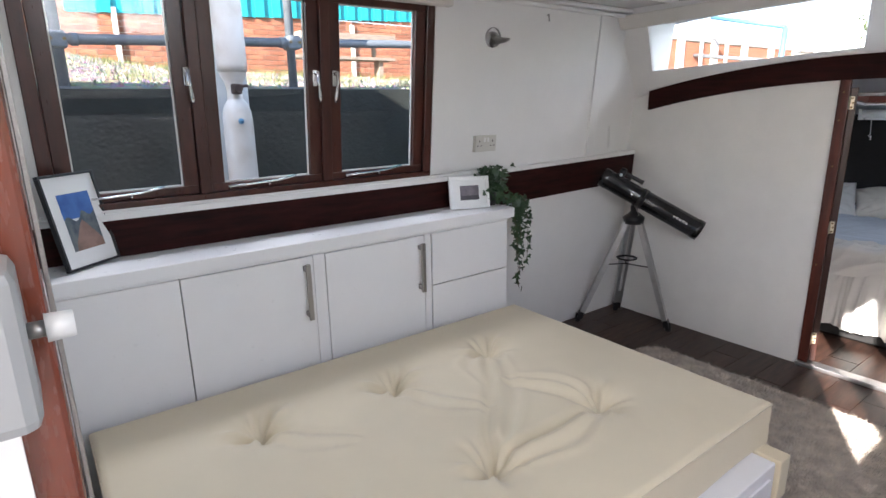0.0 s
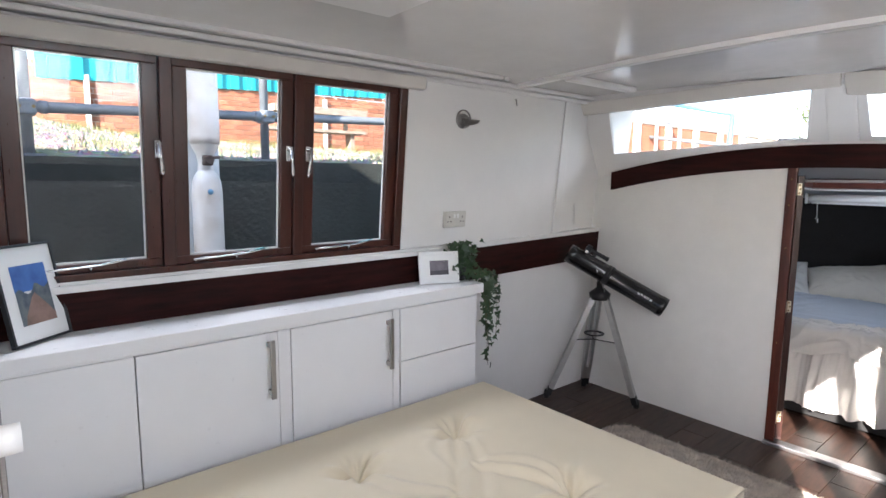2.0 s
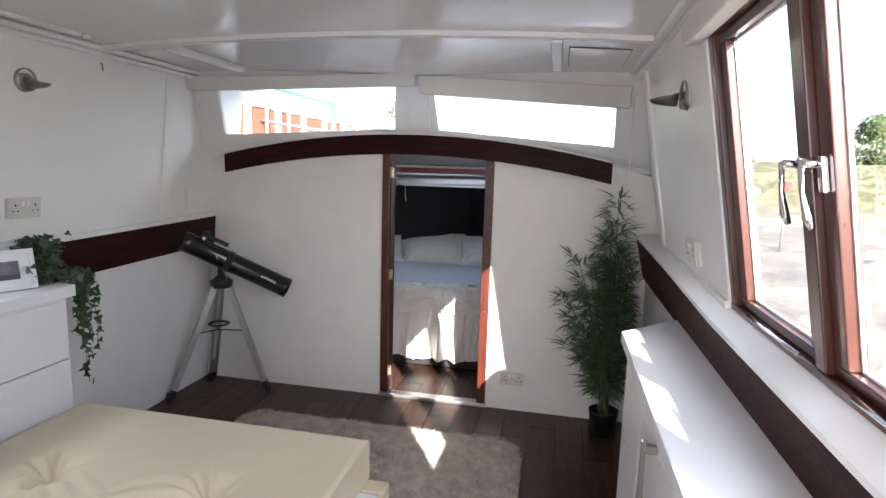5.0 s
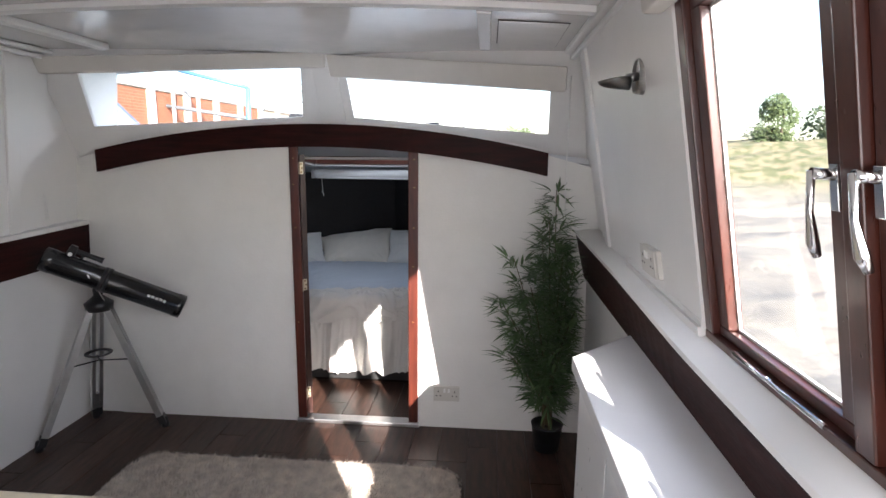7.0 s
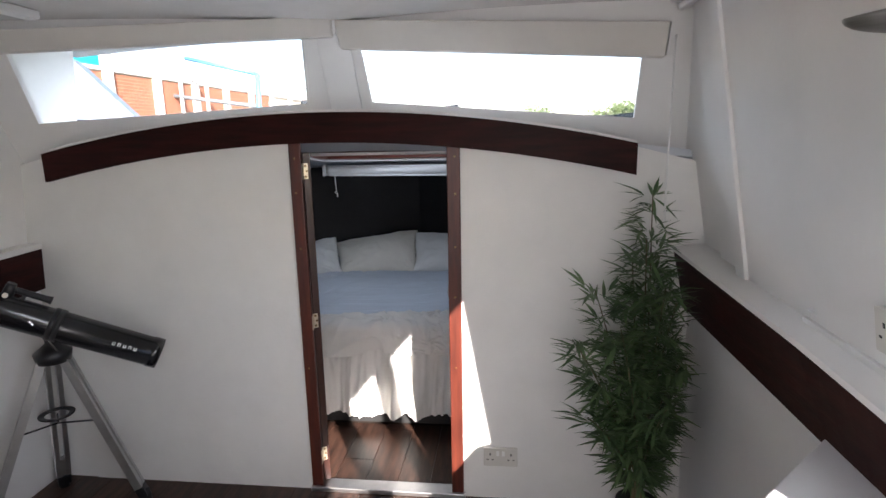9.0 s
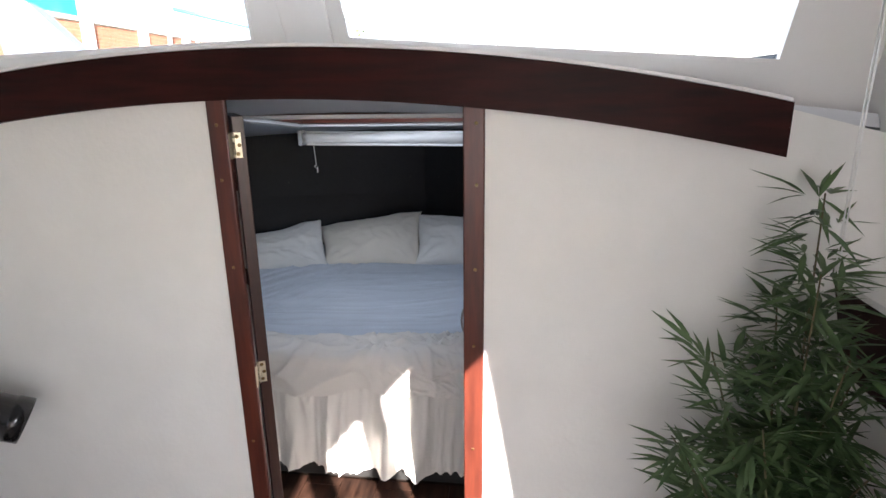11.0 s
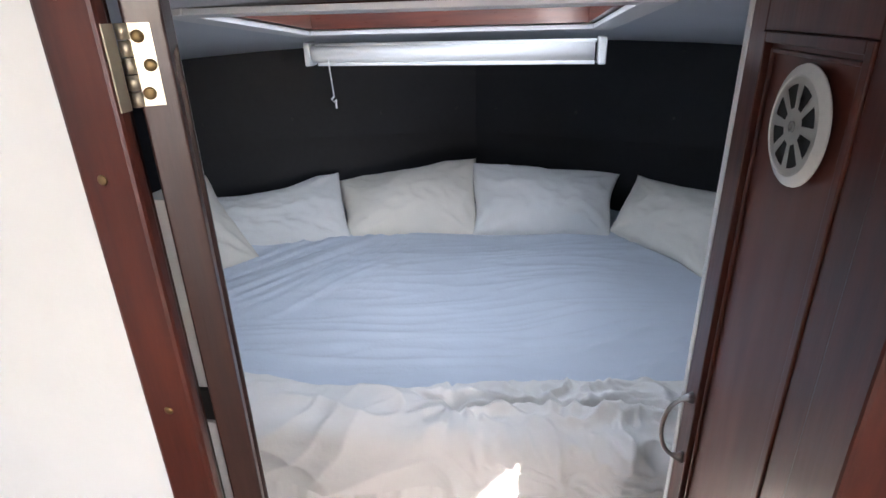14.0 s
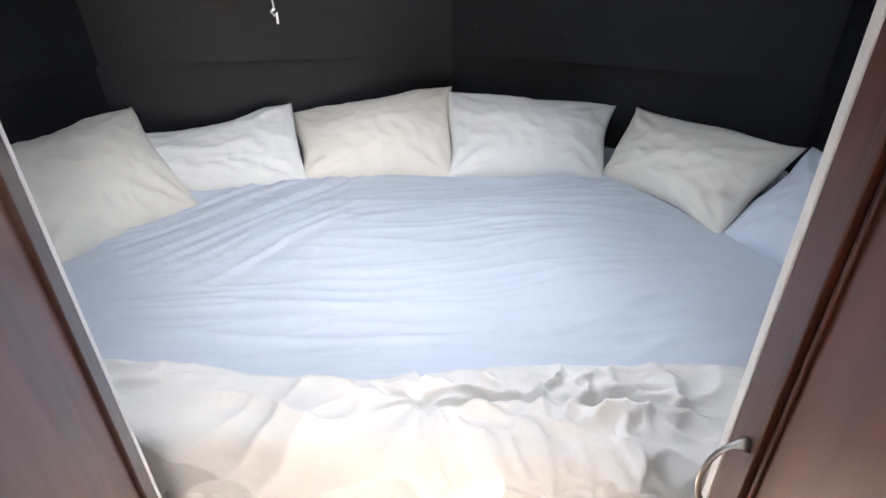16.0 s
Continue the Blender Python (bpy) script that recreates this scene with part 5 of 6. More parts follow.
def leaf_shape(bm, c, d, n, s, lobes):
    d = d.normalized()
    n = (n - d * n.dot(d)).normalized()
    w = d.cross(n)
    if lobes:
        pr = [(0, 0), (0.45, -0.05), (0.42, 0.30), (0.16, 0.42), (0, 1.0), (-0.16, 0.42), (-0.42, 0.30), (-0.45, -0.05)]
    else:
        pr = [(0, 0), (0.055, 0.25), (0.062, 0.52), (0, 1.0), (-0.062, 0.52), (-0.055, 0.25)]
    vs = [bm.verts.new(c + (w * a + d * b - n * (0.22 * b * b) + n * 0.10 * abs(a)) * s) for a, b in pr]
    m = bm.verts.new(c + (d * 0.4 - n * 0.05) * s)
    for k in range(len(vs)):
        bm.faces.new([m, vs[k], vs[(k + 1) % len(vs)]]).smooth = True


bm = B()
top = Vector((-1.385, -1.40, 1.03))
for _ in range(230):
    o = Vector((rnd.gauss(0, 0.042), rnd.gauss(0.015, 0.048), rnd.uniform(-0.06, 0.12)))
    c = top + o
    c.x = max(c.x, -1.45)
    leaf_shape(bm, c, Vector((rnd.uniform(-0.2, 1), rnd.uniform(-1, 1), rnd.uniform(-0.8, 0.3))), Vector((0.6, -0.4, 0.7)), rnd.uniform(0.028, 0.044), True)
stems = B()
for k in range(6):
    p = top + Vector((0.05, 0.05 + 0.022 * k, -0.03))
    ln = (0.50, 0.42, 0.34, 0.30, 0.22, 0.38)[k]
    pts, q = [p], p.copy()
    dirn = Vector((0.5, 0.7 if k % 2 else 0.4, 0.2))
    for s in range(14):
        dirn = (dirn * 0.62 + Vector((rnd.uniform(-0.12, 0.16), rnd.uniform(-0.10, 0.14), -0.6))).normalized()
        q = q + dirn * ln / 13
        q.y = max(q.y, -1.345 + 0.004 * s) if q.z < 0.96 else q.y
        pts.append(q.copy())
        for _ in range(3 if s < 6 else 1):
            leaf_shape(bm, q + Vector((rnd.uniform(-0.012, 0.012), rnd.uniform(-0.01, 0.015), 0)), Vector((rnd.uniform(-1, 1), rnd.uniform(-0.8, 1), rnd.uniform(-1.0, 0.1))), Vector((0.6, -0.6, 0.5)), rnd.uniform(0.030, 0.048), True)
    tube(stems, pts, 0.0015, 5)
part("leaves", bm, "leaf", ivy, kind="stuff")
part("stem", stems, "stem", ivy)

# ---- bamboo-like plant in its pot ----
plant = thing("potted_bamboo", "tall artificial bamboo plant with narrow leaves in a black pot", "potted plant", at=(1.08, -0.20, 0))
PX, PY = 1.09, -0.17
part("pot", lathe(B(), [(0, 0), (0.065, 0), (0.080, 0.13), (0.084, 0.14), (0.078, 0.14), (0.07, 0.12), (0, 0.12)], 24, Matrix.Translation((PX, PY, 0.0))), "black", plant)
rnd = random.Random(23)
bm = B()
for k, (tx, ty, hz) in enumerate(((0.0, 0.03, 1.36), (-0.04, -0.08, 1.22), (0.03, -0.10, 1.05), (-0.20, -0.02, 1.02), (-0.28, -0.07, 0.84), (-0.12, -0.12, 0.90), (0.10, -0.02, 1.0), (0.10, -0.12, 0.8), (-0.22, -0.1, 0.55), (0.06, 0.02, 0.88), (-0.17, 0.02, 0.66), (0.04, -0.16, 0.62), (-0.06, 0.03, 1.12))):
    base_p = Vector((PX + rnd.uniform(-0.03, 0.03), PY + rnd.uniform(-0.03, 0.03), 0.11))
    tip = Vector((PX + tx, PY + ty, hz))
    mid = (base_p + tip) / 2 + Vector((-tx * 0.25, -ty * 0.25, 0.05))
    pts = [base_p * (1 - t) ** 2 + mid * 2 * t * (1 - t) + tip * t * t for t in [s / 16 for s in range(17)]]
    part("cane", tube(B(), pts, [0.005 - 0.0002 * s for s in range(17)], 6), "stem", plant)
    n = int(62 * hz)
    for s in range(n):
        t = 0.16 + 0.84 * (s / n) ** 0.85
        c = base_p * (1 - t) ** 2 + mid * 2 * t * (1 - t) + tip * t * t
        a = rnd.uniform(0, 6.283)
        tw = c + Vector((math.cos(a), math.sin(a), 0.25)) * rnd.uniform(0.01, 0.055)
        for _ in range(rnd.choice((3, 4, 5))):
            b = a + rnd.uniform(-0.9, 0.9)
            d = Vector((math.cos(b), math.sin(b), rnd.uniform(-0.35, 0.9)))
            tt = tw.copy()
            if tt.y > -0.03:
                tt.y = -0.03
            tt.x = min(tt.x, 1.215)
            ln = rnd.uniform(0.065, 0.125)
            if tt.y + d.y / d.length * ln > -0.005:
                d.y = -abs(d.y) * 0.3
            if tt.x + d.x / d.length * ln > 1.25:
                d.x = -abs(d.x) * 0.3
            leaf_shape(bm, tt, d, Vector((rnd.uniform(-0.3, 0.3), rnd.uniform(-0.3, 0.3), 1)), ln, False)
part("leaves", bm, "bleaf", plant, kind="stuff")

M["ventm"] = material("satin_chrome", (0.84, 0.83, 0.79), 0.42, 0.12, var=0.04, scale=30)


# ---- the two door leaves, standing open into the fore cabin ----
def door_leaf(name, hinge, free, z0, z1, side):
    ob = thing(name, "varnished mahogany door leaf with a raised moulding, standing open", "door", "doorway leaves", at=(hinge[0], hinge[1], z0))
    h, e = Vector((*hinge, 0)), Vector((*free, 0))
    u = (e - h).normalized()
    W = (e - h).length
    nrm = Vector((u.y, -u.x, 0)) * side

    def df(a, b, c):
        p = h + u * a + nrm * c
        return (p.x, p.y, b)
    bm = B()
    st = 0.045
    for a0, a1, b0, b1 in ((0, st, z0, z1), (W - st, W, z0, z1), (st, W - st, z0, z0 + 0.08), (st, W - st, z1 - 0.07, z1)):
        mbox(bm, a0, a1, b0, b1, -0.030, 0.0, df, bevel=0.002)
    # Port frame takes the tone with shade in it, starboard the plain one.
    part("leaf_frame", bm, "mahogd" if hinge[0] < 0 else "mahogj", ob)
    brass = "brass" if hinge[0] < 0 else "darkbrass"
    boxpart("leaf_panel", (st, W - st, z0 + 0.08, z1 - 0.07, -0.024, -0.008), "mahogp", ob, df)
    bm = B()
    for o, t in ((0.0, 0.012), (0.018, 0.005)):
        for a0, a1, b0, b1 in ((st + o, st + o + t, z0 + 0.08 + o, z1 - 0.07 - o), (W - st - o - t, W - st - o, z0 + 0.08 + o, z1 - 0.07 - o), (st + o + t, W - st - o - t, z0 + 0.08 + o, z0 + 0.08 + o + t), (st + o + t, W - st - o - t, z1 - 0.07 - o - t, z1 - 0.07 - o)):
            mbox(bm, a0, a1, b0, b1, -0.008, 0.003 if o == 0 else -0.003, df, bevel=0.0015)
    part("moulding", bm, "mahogj", ob)
    boxpart("edge_strip", (W + 0.001, W + 0.016, z0, z1, -0.030, 0.001), "trimw", ob, df, bevel=0.002)
    bm = B()
    pts = [df(W - (0.068 if hinge[0] < 0 else 0.040), 0.852 + 0.060 * math.cos(k * math.pi / 16), 0.002 + 0.040 * math.sin(k * math.pi / 16) ** 0.8) for k in range(17)]
    tube(bm, pts, [0.010, 0.006] + [0.0036] * 13 + [0.006, 0.010], 10)
    part("pull_handle", bm, "steel", ob, "dull steel bow pull handle")
    s = -1 if hinge[0] < 0 else 1
    for z in (1.447, 0.805, 0.170):
        hg = thing("hinge")
        hg.parent = ob
        edge = Vector(df(0, z, -0.015)) - Vector(df(0.0015, z, -0.015))
        bm = B()
        mbox(bm, -0.0190, -0.003, z - 0.032, z + 0.032, -0.0016, -0.0002, lambda c, b, a: df(a, b, c), bevel=0.0)
        part("leaf_plate", bm, brass, hg)
        er = edge.to_track_quat("Z", "Y").to_matrix().to_4x4()
        for dz in (-0.022, 0.0, 0.022):
            part("screw_head", lathe(B(), [(0, 0), (0.0052, 0), (0.0045, 0.0012), (0, 0.0014)], 12, Matrix.Translation(Vector(df(-0.0017, z + dz, -0.011 + 0.0025 * (1 if dz else -1)))) @ er), "darkbrass", hg)
        for q in range(5):
            z0k = z - 0.032 + q * 0.0130
            kx = Vector(df(-0.003, 0, 0.0015))
            part("knuckle", tube(B(), [(kx.x, kx.y, z0k), (kx.x, kx.y, z0k + 0.0120)], 0.0046, 10), brass, hg)
        bm = B()
        fxp = -0.2515 if s < 0 else 0.3345
        mbox(bm, *sorted((fxp, fxp - s * 0.0012)), -0.020 if s < 0 else 0.035, -0.007 if s < 0 else 0.049, z - 0.032, z + 0.032)
        part("frame_plate", bm, brass, hg)
    return ob, df, W


door_leaf("door_leaf", (-0.257, 0.014), (-0.427, 0.306), 0.035, 1.52, -1)
rf, rdf, RW = door_leaf("door_leaf", (0.341, 0.054), (0.339, 0.372), 0.035, 1.52, -1)
vent = thing("vent_rosette")
vent.parent = rf
vc = Vector(rdf(RW * 0.465, 1.361, 0.0))
hh = Vector(rdf(0, 1.356, 0.001)) - Vector(rdf(0, 1.356, 0.0))
vm = Matrix.Translation(vc) @ hh.to_track_quat("Z", "Y").to_matrix().to_4x4()
part("rim", lathe(B(), [(0.050, 0.002), (0.0505, 0.0055), (0.053, 0.0055), (0.055, 0.002), (0.0625, 0.001), (0.063, -0.001), (0.0, -0.001)], 44, vm), "ventm", vent)
bm = B()
wedges = 8


def ring_pt(r, a, h):
    return bm.verts.new(vm @ Vector((r * math.cos(a), r * math.sin(a), h)))


for k in range(wedges):
    a0 = 2 * math.pi * k / wedges
    a1 = a0 + 2 * math.pi / wedges
    g0, g1 = a0 + 0.20, a1 - 0.20
    for r0, r1, b0, b1 in ((0.0, 0.019, a0, a1), (0.043, 0.0505, a0, a1)):
        for q in range(4):
            c0, c1 = b0 + (b1 - b0) * q / 4, b0 + (b1 - b0) * (q + 1) / 4
            vs = [ring_pt(r0, c0, 0.0045), ring_pt(r1, c0, 0.0045), ring_pt(r1, c1, 0.0045)] + ([ring_pt(r0, c1, 0.0045)] if r0 else [])
            bm.faces.new(vs)
    for c0, c1, d0, d1 in ((a0, g0, a0, a0 + 0.14), (g1, a1, a1 - 0.14, a1)):
        bm.faces.new([ring_pt(0.019, c0, 0.0045), ring_pt(0.043, d0, 0.0045), ring_pt(0.043, d1, 0.0045), ring_pt(0.019, c1, 0.0045)])
bmesh.ops.solidify(bm, geom=bm.faces[:], thickness=0.001)
part("slotted_plate", bm, "ventm", vent)
part("rivet", lathe(B(), [(0.006, 0.0046), (0.006, 0.0062), (0.003, 0.0066), (0.003, 0.0050), (0, 0.0050)], 16, vm), "steel", vent)
# Dark disc added behind the slots to make them read dark.
part("shadow_gap", lathe(B(), [(0.0, 0.0012), (0.049, 0.0012)], 30, vm), "dark", vent)

# ---- berth in the fore cabin ----
def berth_x(y):
    def lerp(p, q):
        t = (y - p[1]) / (q[1] - p[1])
        return p[0] + (q[0] - p[0]) * t
    if y < 1.98:
        return lerp(CORN["la"], CORN["l"]) + 0.03, lerp(CORN["ra"], CORN["r"]) - 0.03
    return lerp(CORN["l"], CORN["c"]) + 0.03, lerp(CORN["r"], CORN["c"]) - 0.03


bb = thing("berth", "built-in bow berth base with its mattress hidden by bedding", "berth", at=(-0.15, 1.3, 0))
bm = B()
g = surface(bm, lambda u, v: (berth_x(0.60 + 1.80 * v)[0] * (1 - u) + berth_x(0.60 + 1.80 * v)[1] * u, 0.60 + 1.80 * v, 0.50), 12, 16, False)
r = bmesh.ops.extrude_face_region(bm, geom=bm.faces[:])
bmesh.ops.translate(bm, verts=[e for e in r["geom"] if isinstance(e, bmesh.types.BMVert)], vec=(0, 0, -0.49))
bmesh.ops.recalc_face_normals(bm, faces=bm.faces)
# Base coloured near black to paint the shade below the valance.
part("base", bm, "dark", bb)


def wr1(x, y):
    """Creases of the cover."""
    warp = noise.noise(Vector((x * 1.5, y * 1.5, 0)))
    a = 1 - abs(noise.noise(Vector((x * 1.1 + 1.0 * y, y * 7.0 - x * 1.5 + 1.2 * warp, 0)))) * 2.8
    b = 1 - abs(noise.noise(Vector((x * 2.6 + 3, y * 19 - 3.6 * x + 1.2 * warp, 2)))) * 2.6
    e = noise.noise(Vector((x * 9, y * 11, 6)))
    d = noise.noise(Vector((x * 2, y * 2.5, 5)))
    m = max(0.0, 0.35 + 1.1 * noise.noise(Vector((x * 1.7, y * 1.7, 12))))
    fan = max(0.0, min(1, (-0.30 - x) / 0.35)) * max(0, min(1, (y - 1.0) / 0.3))
    q = 0.84 * (x + 0.9) - 0.54 * (y - 1.5) + 0.22 * (x + 0.5) * (y - 1.4) + 0.05 * warp
    rad = max(0, 1 - abs(noise.noise(Vector((q * 17, (x + y) * 0.7, 1)))) * 2.4) ** 1.4 + 0.5 * max(0, 1 - abs(noise.noise(Vector((q * 36, (x + y) * 1.2, 7)))) * 2.4)
    calm = 1 - 0.75 * fan
    return (0.012 * max(a, 0) ** 2 * (0.25 + m) + 0.0075 * max(b, 0) ** 2 * (0.2 + m)) * calm + 0.002 * e + 0.016 * d + 0.014 * rad * fan


duvet = thing("duvet", "rumpled white cotton duvet, tinted blue for sky light, spread over the berth", "duvet", at=(-0.15, 1.3, 0.5))
bm = B()


def dtop(u, v):
    y = 0.66 + 1.60 * v
    a, b = berth_x(y)
    x = a + (b - a) * u
    return (x, y, 0.566 + wr1(x, y) - 0.02 * max(0, 1 - v * 8) ** 2)


surface(bm, dtop, 330, 230)
part("cover", bm, "duvet", duvet)
bm = B()


def ridge(p, k=2.4):
    return max(0.0, 1 - abs(noise.noise(p)) * k) ** 2


def throw(u, v):
    x = -1.45 + 2.70 * u
    hem = 0.13 + 0.035 * noise.noise(Vector((x * 2.2, 0, 9))) - 0.05 * math.exp(-((x + 0.12) / 0.10) ** 2)
    back = 0.79 + 0.05 * math.sin(x * 3.2) + 0.05 * noise.noise(Vector((x * 2.5, 2, 2)))
    run = back - 0.585
    t = min(1.0, v / 0.45)
    y = back - run * t
    s = (0.70 - y) if v < 0.45 else 0.115 + (v - 0.45) * 0.26
    w1, w2 = noise.noise(Vector((x * 4, s * 5, 1))), noise.noise(Vector((x * 4, s * 5, 11)))
    crumple = math.exp(-((x - 0.22) / 0.24) ** 4)
    calm = 0.45 + 0.35 * noise.noise(Vector((x * 2, s * 2, 21)))
    bump = (0.024 * ridge(Vector((x * 8 + 1.6 * w1, s * 12 + 1.6 * w2, 3))) + 0.012 * ridge(Vector((x * 17 + 2 * w2, s * 20 - x * 6 + 2 * w1, 8)))) * crumple
    bump += (0.019 * ridge(Vector((x * 3.6 + s * 4 + w1, s * 7 - x * 1.5, 5))) + 0.012 * ridge(Vector((x * 9 + s * 6 + w2, s * 5, 15)))) * (1 - 0.6 * crumple) * (0.5 + calm)
    px, ps = x + 0.08, s - 0.035
    r = math.hypot(px, ps) + 0.001
    a = math.atan2(ps, px)
    bump += 0.007 * math.cos(5 * a + 2.5 * noise.noise(Vector((a * 1.5, r * 6, 4))) * 3) * math.exp(-((r - 0.06) / 0.06) ** 2) - 0.028 * math.exp(-(r / 0.022) ** 2)
    lip = s - 0.030 - 0.11 * max(0, 0.14 - x) + 0.006 * math.sin(x * 22)
    if -0.08 < x < 0.55:
        f = min(1, (x + 0.08) / 0.05) * min(1, (0.55 - x) / 0.2)
        bump += f * (0.020 * math.exp(-((lip - 0.018) / 0.018) ** 2) - 0.016 * math.exp(-((lip + 0.012) / 0.010) ** 2))
    if v < 0.45:
        return (x, y, 0.5925 + bump * min(1, 5 * t) - 0.020 * (1 - min(1, 6 * t)))
    k = (v - 0.45) / 0.55
    ang = min(1, k * 3.2) * math.pi / 2
    drop = max(0, k - 0.3) / 0.7 * hem
    return (x, 0.585 - 0.035 * math.sin(ang) - bump * math.sin(ang), 0.5925 - 0.035 * (1 - math.cos(ang)) - drop + bump * math.cos(ang))


surface(bm, throw, 420, 110)
# Edge of the same white duvet, warm light painted in by its colour.
part("folded_edge", bm, "sheet", duvet, "crumpled duvet edge, tinted for warm light, turned down over the foot")
val = thing("berth_valance", "cream pleated valance hanging to just above the floor", "valance", at=(-0.15, 0.57, 0.03))
bm = B()


def valf(u, v):
    x = -1.45 + 2.70 * u
    p = 0.028 * math.sin(x * 34 + 3 * noise.noise(Vector((x * 4, 0, 0)))) * (1 - abs(noise.noise(Vector((x * 3, 4, 0)))))
    p += 0.012 * noise.noise(Vector((x * 9, v * 2.5, 4)))
    p -= 0.022 * ridge(Vector((x * 13 + 0.6 * v, v * 0.8, 14)), 3.0) + 0.012 * ridge(Vector((x * 27 + 0.8 * v, v, 24)), 2.6)
    z = 0.55 - (0.470 + 0.018 * noise.noise(Vector((x * 5, 0, 6)))) * v
    return (x, 0.585 - 0.02 * v + p * (0.25 + v) - 0.006, z)


surface(bm, valf, 360, 40)
part("pleated_skirt", bm, "sheet", val)
boxpart("header_band", (-1.45, 1.25, 0.583, 0.589, 0.50, 0.56), "sheet", val)


def pillow(label, mat, bl, br_, tr_, tl, thick, seed, sag=0.0):
    """A pillow between four corner places."""
    bl, br_, tr_, tl = (Vector(p) - Vector((0, 0, 0.018)) for p in (bl, br_, tr_, tl))
    c = (bl + br_ + tr_ + tl) / 4
    nrm = (br_ - bl).cross(tl - bl).normalized()
    if nrm.dot(Vector((0, -1.2, 1.5)) - Vector((c.x * 0.3, 0, 0))) < 0:
        nrm = -nrm
    ob = thing("pillow", label, "pillow", "pillows on the berth", at=tuple(c))
    bm = B()
    N = 60
    for s in (1, -1):
        def pf(u, v, s=s):
            a, b = 2 * u - 1, 2 * v - 1
            pinch = 0.055
            uu = 0.5 + (u - 0.5) * (1 - pinch * (1 - b * b))
            vv = 0.5 + (v - 0.5) * (1 - 1.4 * pinch * (1 - a * a))
            uu += 0.030 * noise.noise(Vector((seed, b * 1.3, a * 0.4)))
            vv += 0.055 * noise.noise(Vector((a * 1.4, seed, b * 0.4)))
            p = bl * (1 - uu) * (1 - vv) + br_ * uu * (1 - vv) + tr_ * uu * vv + tl * (1 - uu) * vv
            p.z -= sag * vv * max(0, 1 - ((a + 0.15) / 0.85) ** 2)
            e = max(0, (1 - a ** 2)) ** 0.5 * max(0, (1 - b ** 2)) ** 0.5
            w = 0.009 * (1 - 2 * abs(noise.noise(Vector((a * 1.8 + seed, b * 1.7 + a * 0.6, seed))))) + 0.005 * noise.noise(Vector((a * 6, b * 6, seed + 4)))
            w += 0.004 * max(0, 1 - 2.6 * abs(noise.noise(Vector((a * 4.5 + b * 1.5, b * 2.2 - a, seed + 9))))) ** 2
            for ca, cb in ((-1, -1), (1, -1), (1, 1), (-1, 1)):
                cr = math.hypot(a - ca, b - cb)
                w += 0.008 * math.cos(11 * math.atan2(b - cb, a - ca) + seed) * math.exp(-((cr - 0.45) / 0.22) ** 2)
            p = p + nrm * (s * e * thick + (w * min(1, e * 2) if s > 0 else 0))
            return p
        surface(bm, pf, N, N // 2 + 8)
    bmesh.ops.remove_doubles(bm, verts=bm.verts, dist=0.0004)
    bmesh.ops.recalc_face_normals(bm, faces=bm.faces)
    part("pillowcase", bm, mat, ob)
    return ob


pillow("plump cream pillow leaning on the dark hull side", "pilc", (-1.24, 1.04, 0.58), (-0.98, 1.58, 0.56), (-1.32, 1.84, 0.845), (-1.60, 1.26, 0.80), 0.11, 1)
pillow("white pillow with a pointed corner against the dark hull", "pilw", (-1.22, 1.56, 0.57), (-0.64, 1.80, 0.56), (-0.77, 2.00, 0.82), (-1.40, 1.78, 0.775), 0.09, 2, 0.05)
pillow("cream striped pillow propped at the bow", "pilc", (-0.68, 1.80, 0.57), (-0.10, 1.88, 0.57), (-0.13, 2.20, 0.84), (-0.81, 2.08, 0.745), 0.095, 3)
pillow("white pillow propped at the bow beside the hull", "pilw", (-0.14, 1.86, 0.57), (0.47, 1.88, 0.57), (0.52, 2.10, 0.80), (-0.16, 2.19, 0.83), 0.095, 4)
pillow("cream pillow leaning on the side of the berth", "pilc", (0.46, 1.94, 0.57), (0.76, 1.47, 0.57), (1.04, 1.66, 0.80), (0.60, 2.08, 0.80), 0.09, 5)
pillow("pale blue pillow at the side of the berth", "pilb", (0.77, 1.50, 0.57), (0.95, 1.05, 0.57), (1.24, 1.12, 0.80), (1.06, 1.68, 0.79), 0.075, 6)

# blind under the deck hatch
rb2 = thing("hatch_blind", "white cassette roller blind below the fore hatch with a pull cord", "roller blind", at=(-0.18, 1.47, 1.26))
bx = lambda a, b, c: (a, 1.555 - 0.158 * (a + 0.677) + b, 0.006 * (a + 0.677) + c - 0.006)
boxpart("cassette", (-0.645, 0.285, -0.008, 0.03, 1.382, 1.392), "white", rb2, bx, bevel=0.003)
part("fabric_roll", tube(B(), [bx(-0.655, 0.0, 1.357), bx(-0.62, 0.0, 1.357), bx(0.280, 0.0, 1.357)], 0.028, 20), "white", rb2)
boxpart("bottom_bar", (-0.635, 0.280, -0.022, 0.004, 1.320, 1.331), "white", rb2, bx, bevel=0.003)
for a in (-0.678, 0.288):
    boxpart("end_bracket", (a, a + 0.022, -0.035, 0.035, 1.320, 1.398), "white", rb2, bx, bevel=0.004)
cx, cy = -0.575, 1.50
part("pull_cord", tube(B(), [(cx - 0.012, cy, 1.335), (cx - 0.004, cy, 1.215)], 0.0022, 6), "white", rb2)
bm = B()
tube(bm, [(cx - 0.004, cy, 1.215), (cx - 0.014, cy, 1.206), (cx - 0.006, cy, 1.196), (cx + 0.002, cy, 1.205), (cx + 0.001, cy, 1.175)], 0.0035, 8)
part("cord_toggle", bm, "white", rb2)

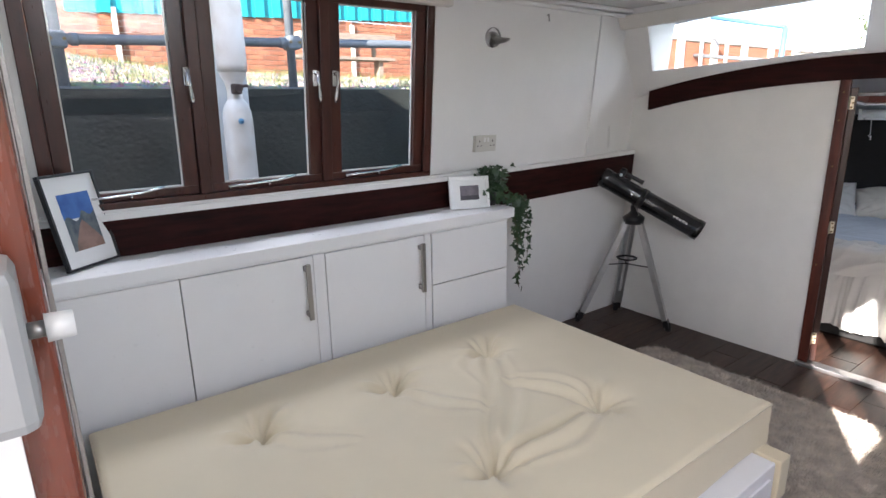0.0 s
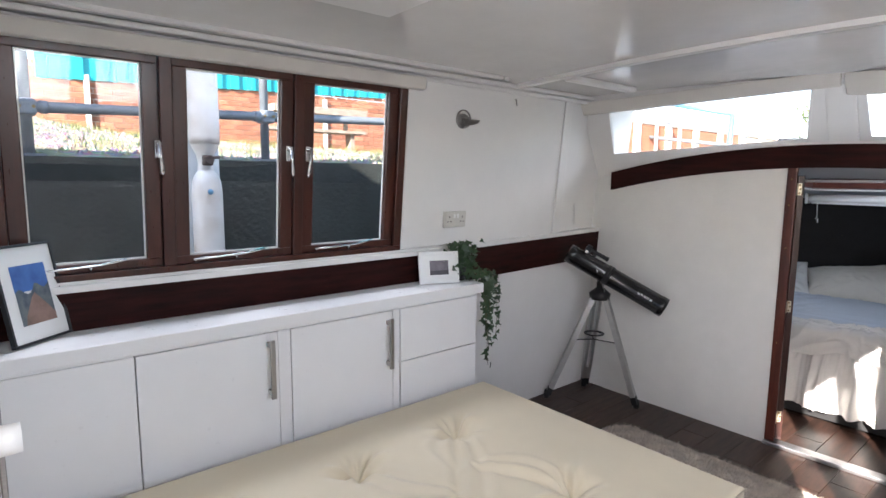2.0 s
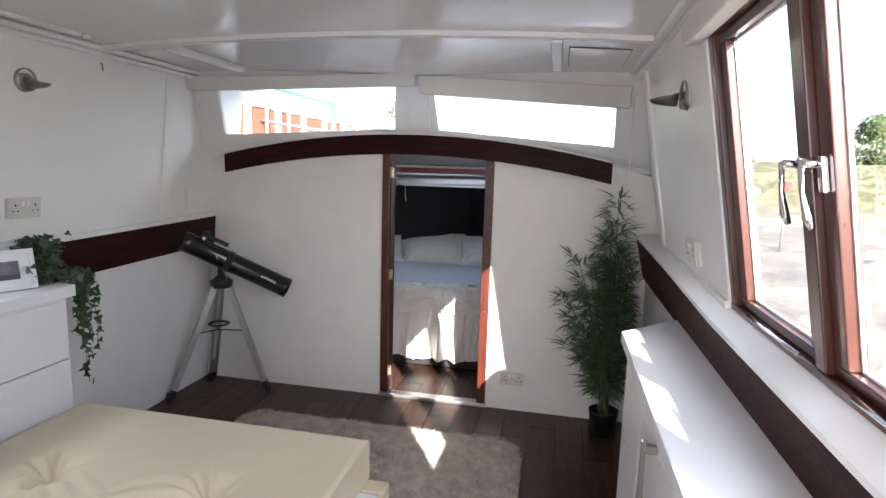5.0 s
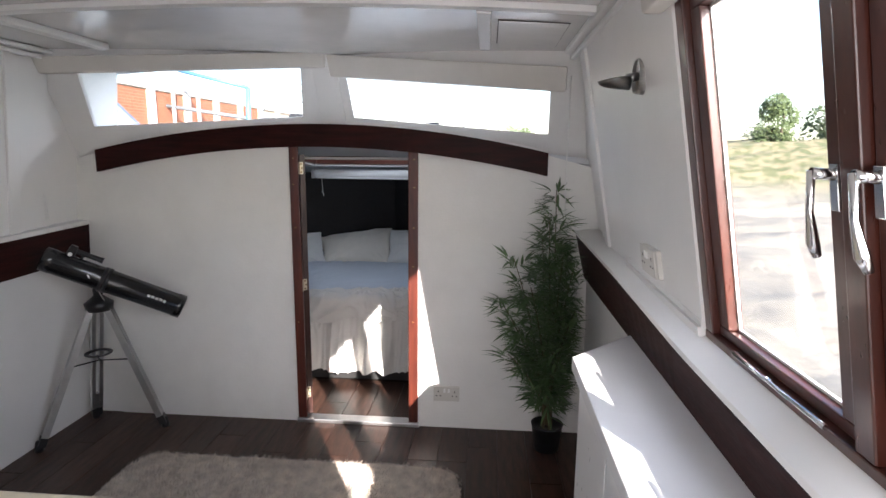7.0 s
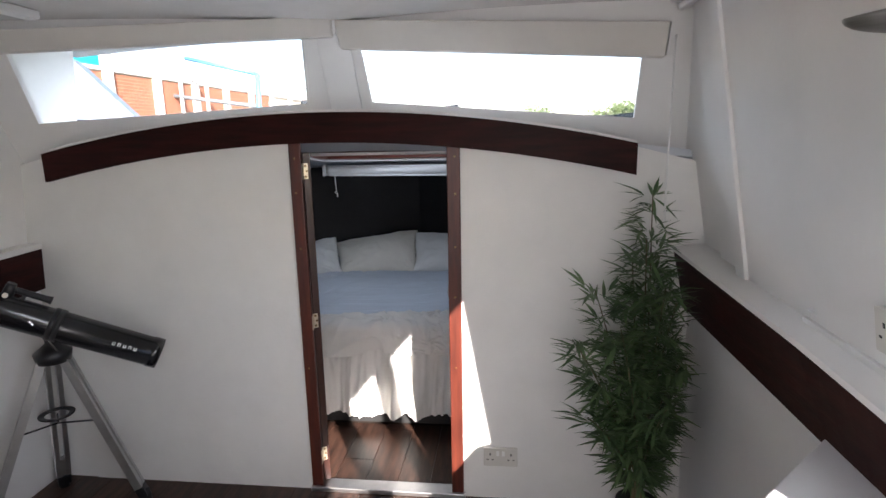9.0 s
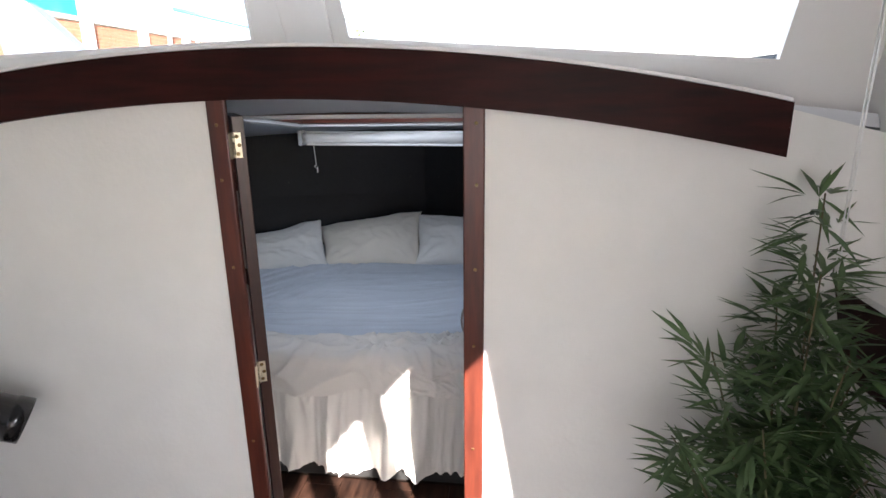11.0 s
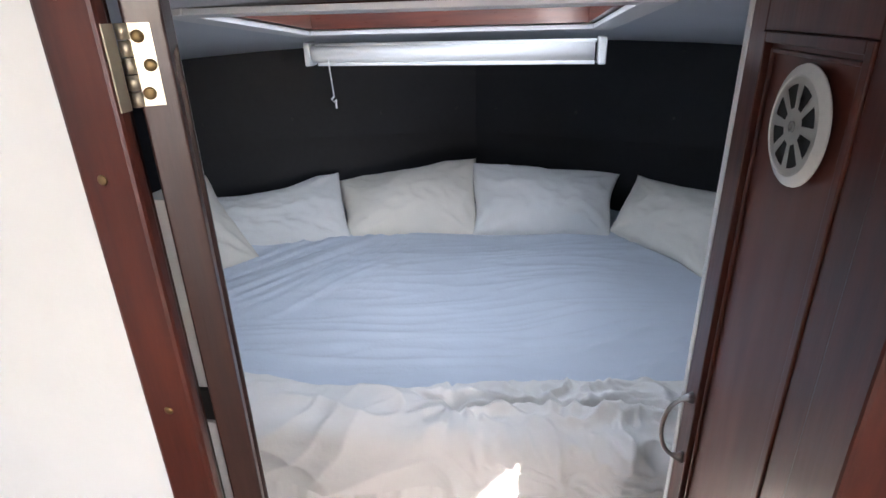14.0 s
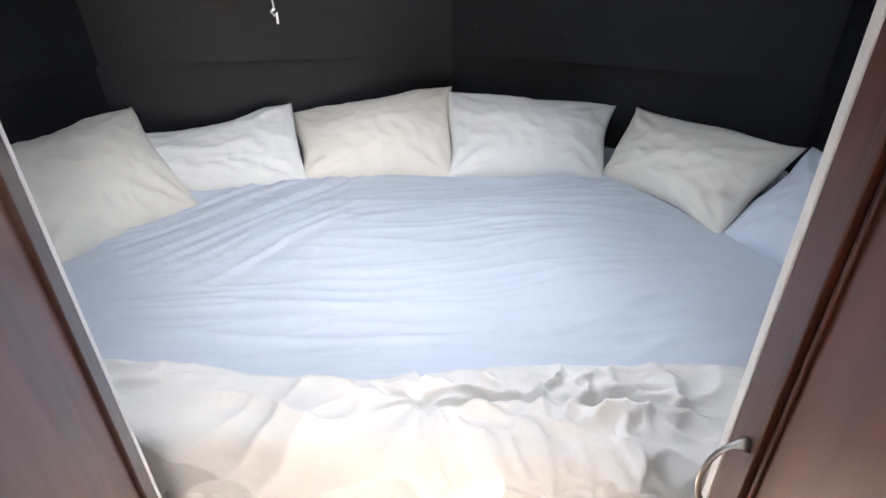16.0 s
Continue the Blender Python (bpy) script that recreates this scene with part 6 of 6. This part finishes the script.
# ---- near end: mahogany post, white control box ----
# White plastic darkened in colour to offset the close aft fill lamp.
M["dimmedw"] = material("dimmed_white_plastic", (0.36, 0.37, 0.37), 0.4, var=0.02)
post = thing("mahogany_post", "varnished mahogany end post of the partition", "post", at=(0.22, -3.43, 0))
boxpart("post", (0.205, 0.245, -3.475, -3.372, 0.0, 2.03), "mahog", post, bevel=0.006)
boxpart("metal_strip", (0.196, 0.204, -3.371, -3.366, 0.0, 2.03), "steel", post, bevel=0.001)
boxpart("reveal", (0.246, 0.252, -3.47, -3.41, 0.0, 2.03), "wall", post)
box = thing("control_box", "white rounded plastic control box with a round knob", "control box", at=(0.3, -3.43, 1.2))
bm = B()
mbox(bm, 0.252, 0.335, -3.50, -3.388, 1.23, 1.365, bevel=0.012)
part("housing", bm, "dimmedw", box)
part("knob", tube(B(), [(0.2995, -3.376, 1.305), (0.2995, -3.356, 1.305)], [0.012, 0.011], 20), "white", box)
part("knob_collar", tube(B(), [(0.2995, -3.389, 1.305), (0.2995, -3.375, 1.305)], 0.007, 14), "steel", box)

# ---- floor planks ----
fl = thing("floor_saloon", "dark brown wood-look planks", kind="structure")
rnd = random.Random(9)
pw = 0.152
meshes = {}


def plank(x0, x1, y0, y1):
    key = (round(x1 - x0, 3), round(y1 - y0, 3))
    if key not in meshes:
        bm = B()
        mbox(bm, 0, x1 - x0 - 0.003, 0, y1 - y0 - 0.003, -0.012, 0.0, bevel=0.0008)
        me = bpy.data.meshes.new("plank")
        bm.to_mesh(me)
        bm.free()
        me.materials.append(M["floor"])
        meshes[key] = me
    ob = new("plank", meshes[key])
    ob.parent = fl
    ob.location = (x0, y0, 0.0)


col = 0
x = -1.60
while x < 1.30:
    y = -4.7 - rnd.choice((0.0, 0.3, 0.6, 0.45, 0.15))
    while y < 0.60:
        y1 = min(y + 0.9, 0.60)
        if y1 - y > 0.02 and y1 > -4.7:
            plank(x, x + pw, max(y, -4.7), y1)
        y += 0.9
    x += pw

# ---- bricks of the near wall ----
rnd = random.Random(4)
bmesh_brick = B()
mbox(bmesh_brick, -0.012, 0.0, 0.0, 0.215, 0.0, 0.065, bevel=0.002)
me = bpy.data.meshes.new("brick")
bmesh_brick.to_mesh(me)
bmesh_brick.free()
me.materials.append(M["brick"])
wall_ob = next(o for o in bw.children if o.name.startswith("wall"))
rest = B()
for row in range(18):
    z = 1.60 + row * 0.0745
    y = -4.35 + (0.11 if row % 2 else 0)
    while y < 6.2:
        if -3.1 < y < 2.9 and row > 3:
            b = new("brick", me)
            b.parent = wall_ob
            b.location = (0.003 * rnd.random(), y, z - 1.7)
        elif z + 0.065 < 2.82:
            mbox(rest, WX - 0.012, WX, y, y + 0.215, z, z + 0.065)
        y += 0.225
part("bricks", rest, "brick", wall_ob, kind="stuff")
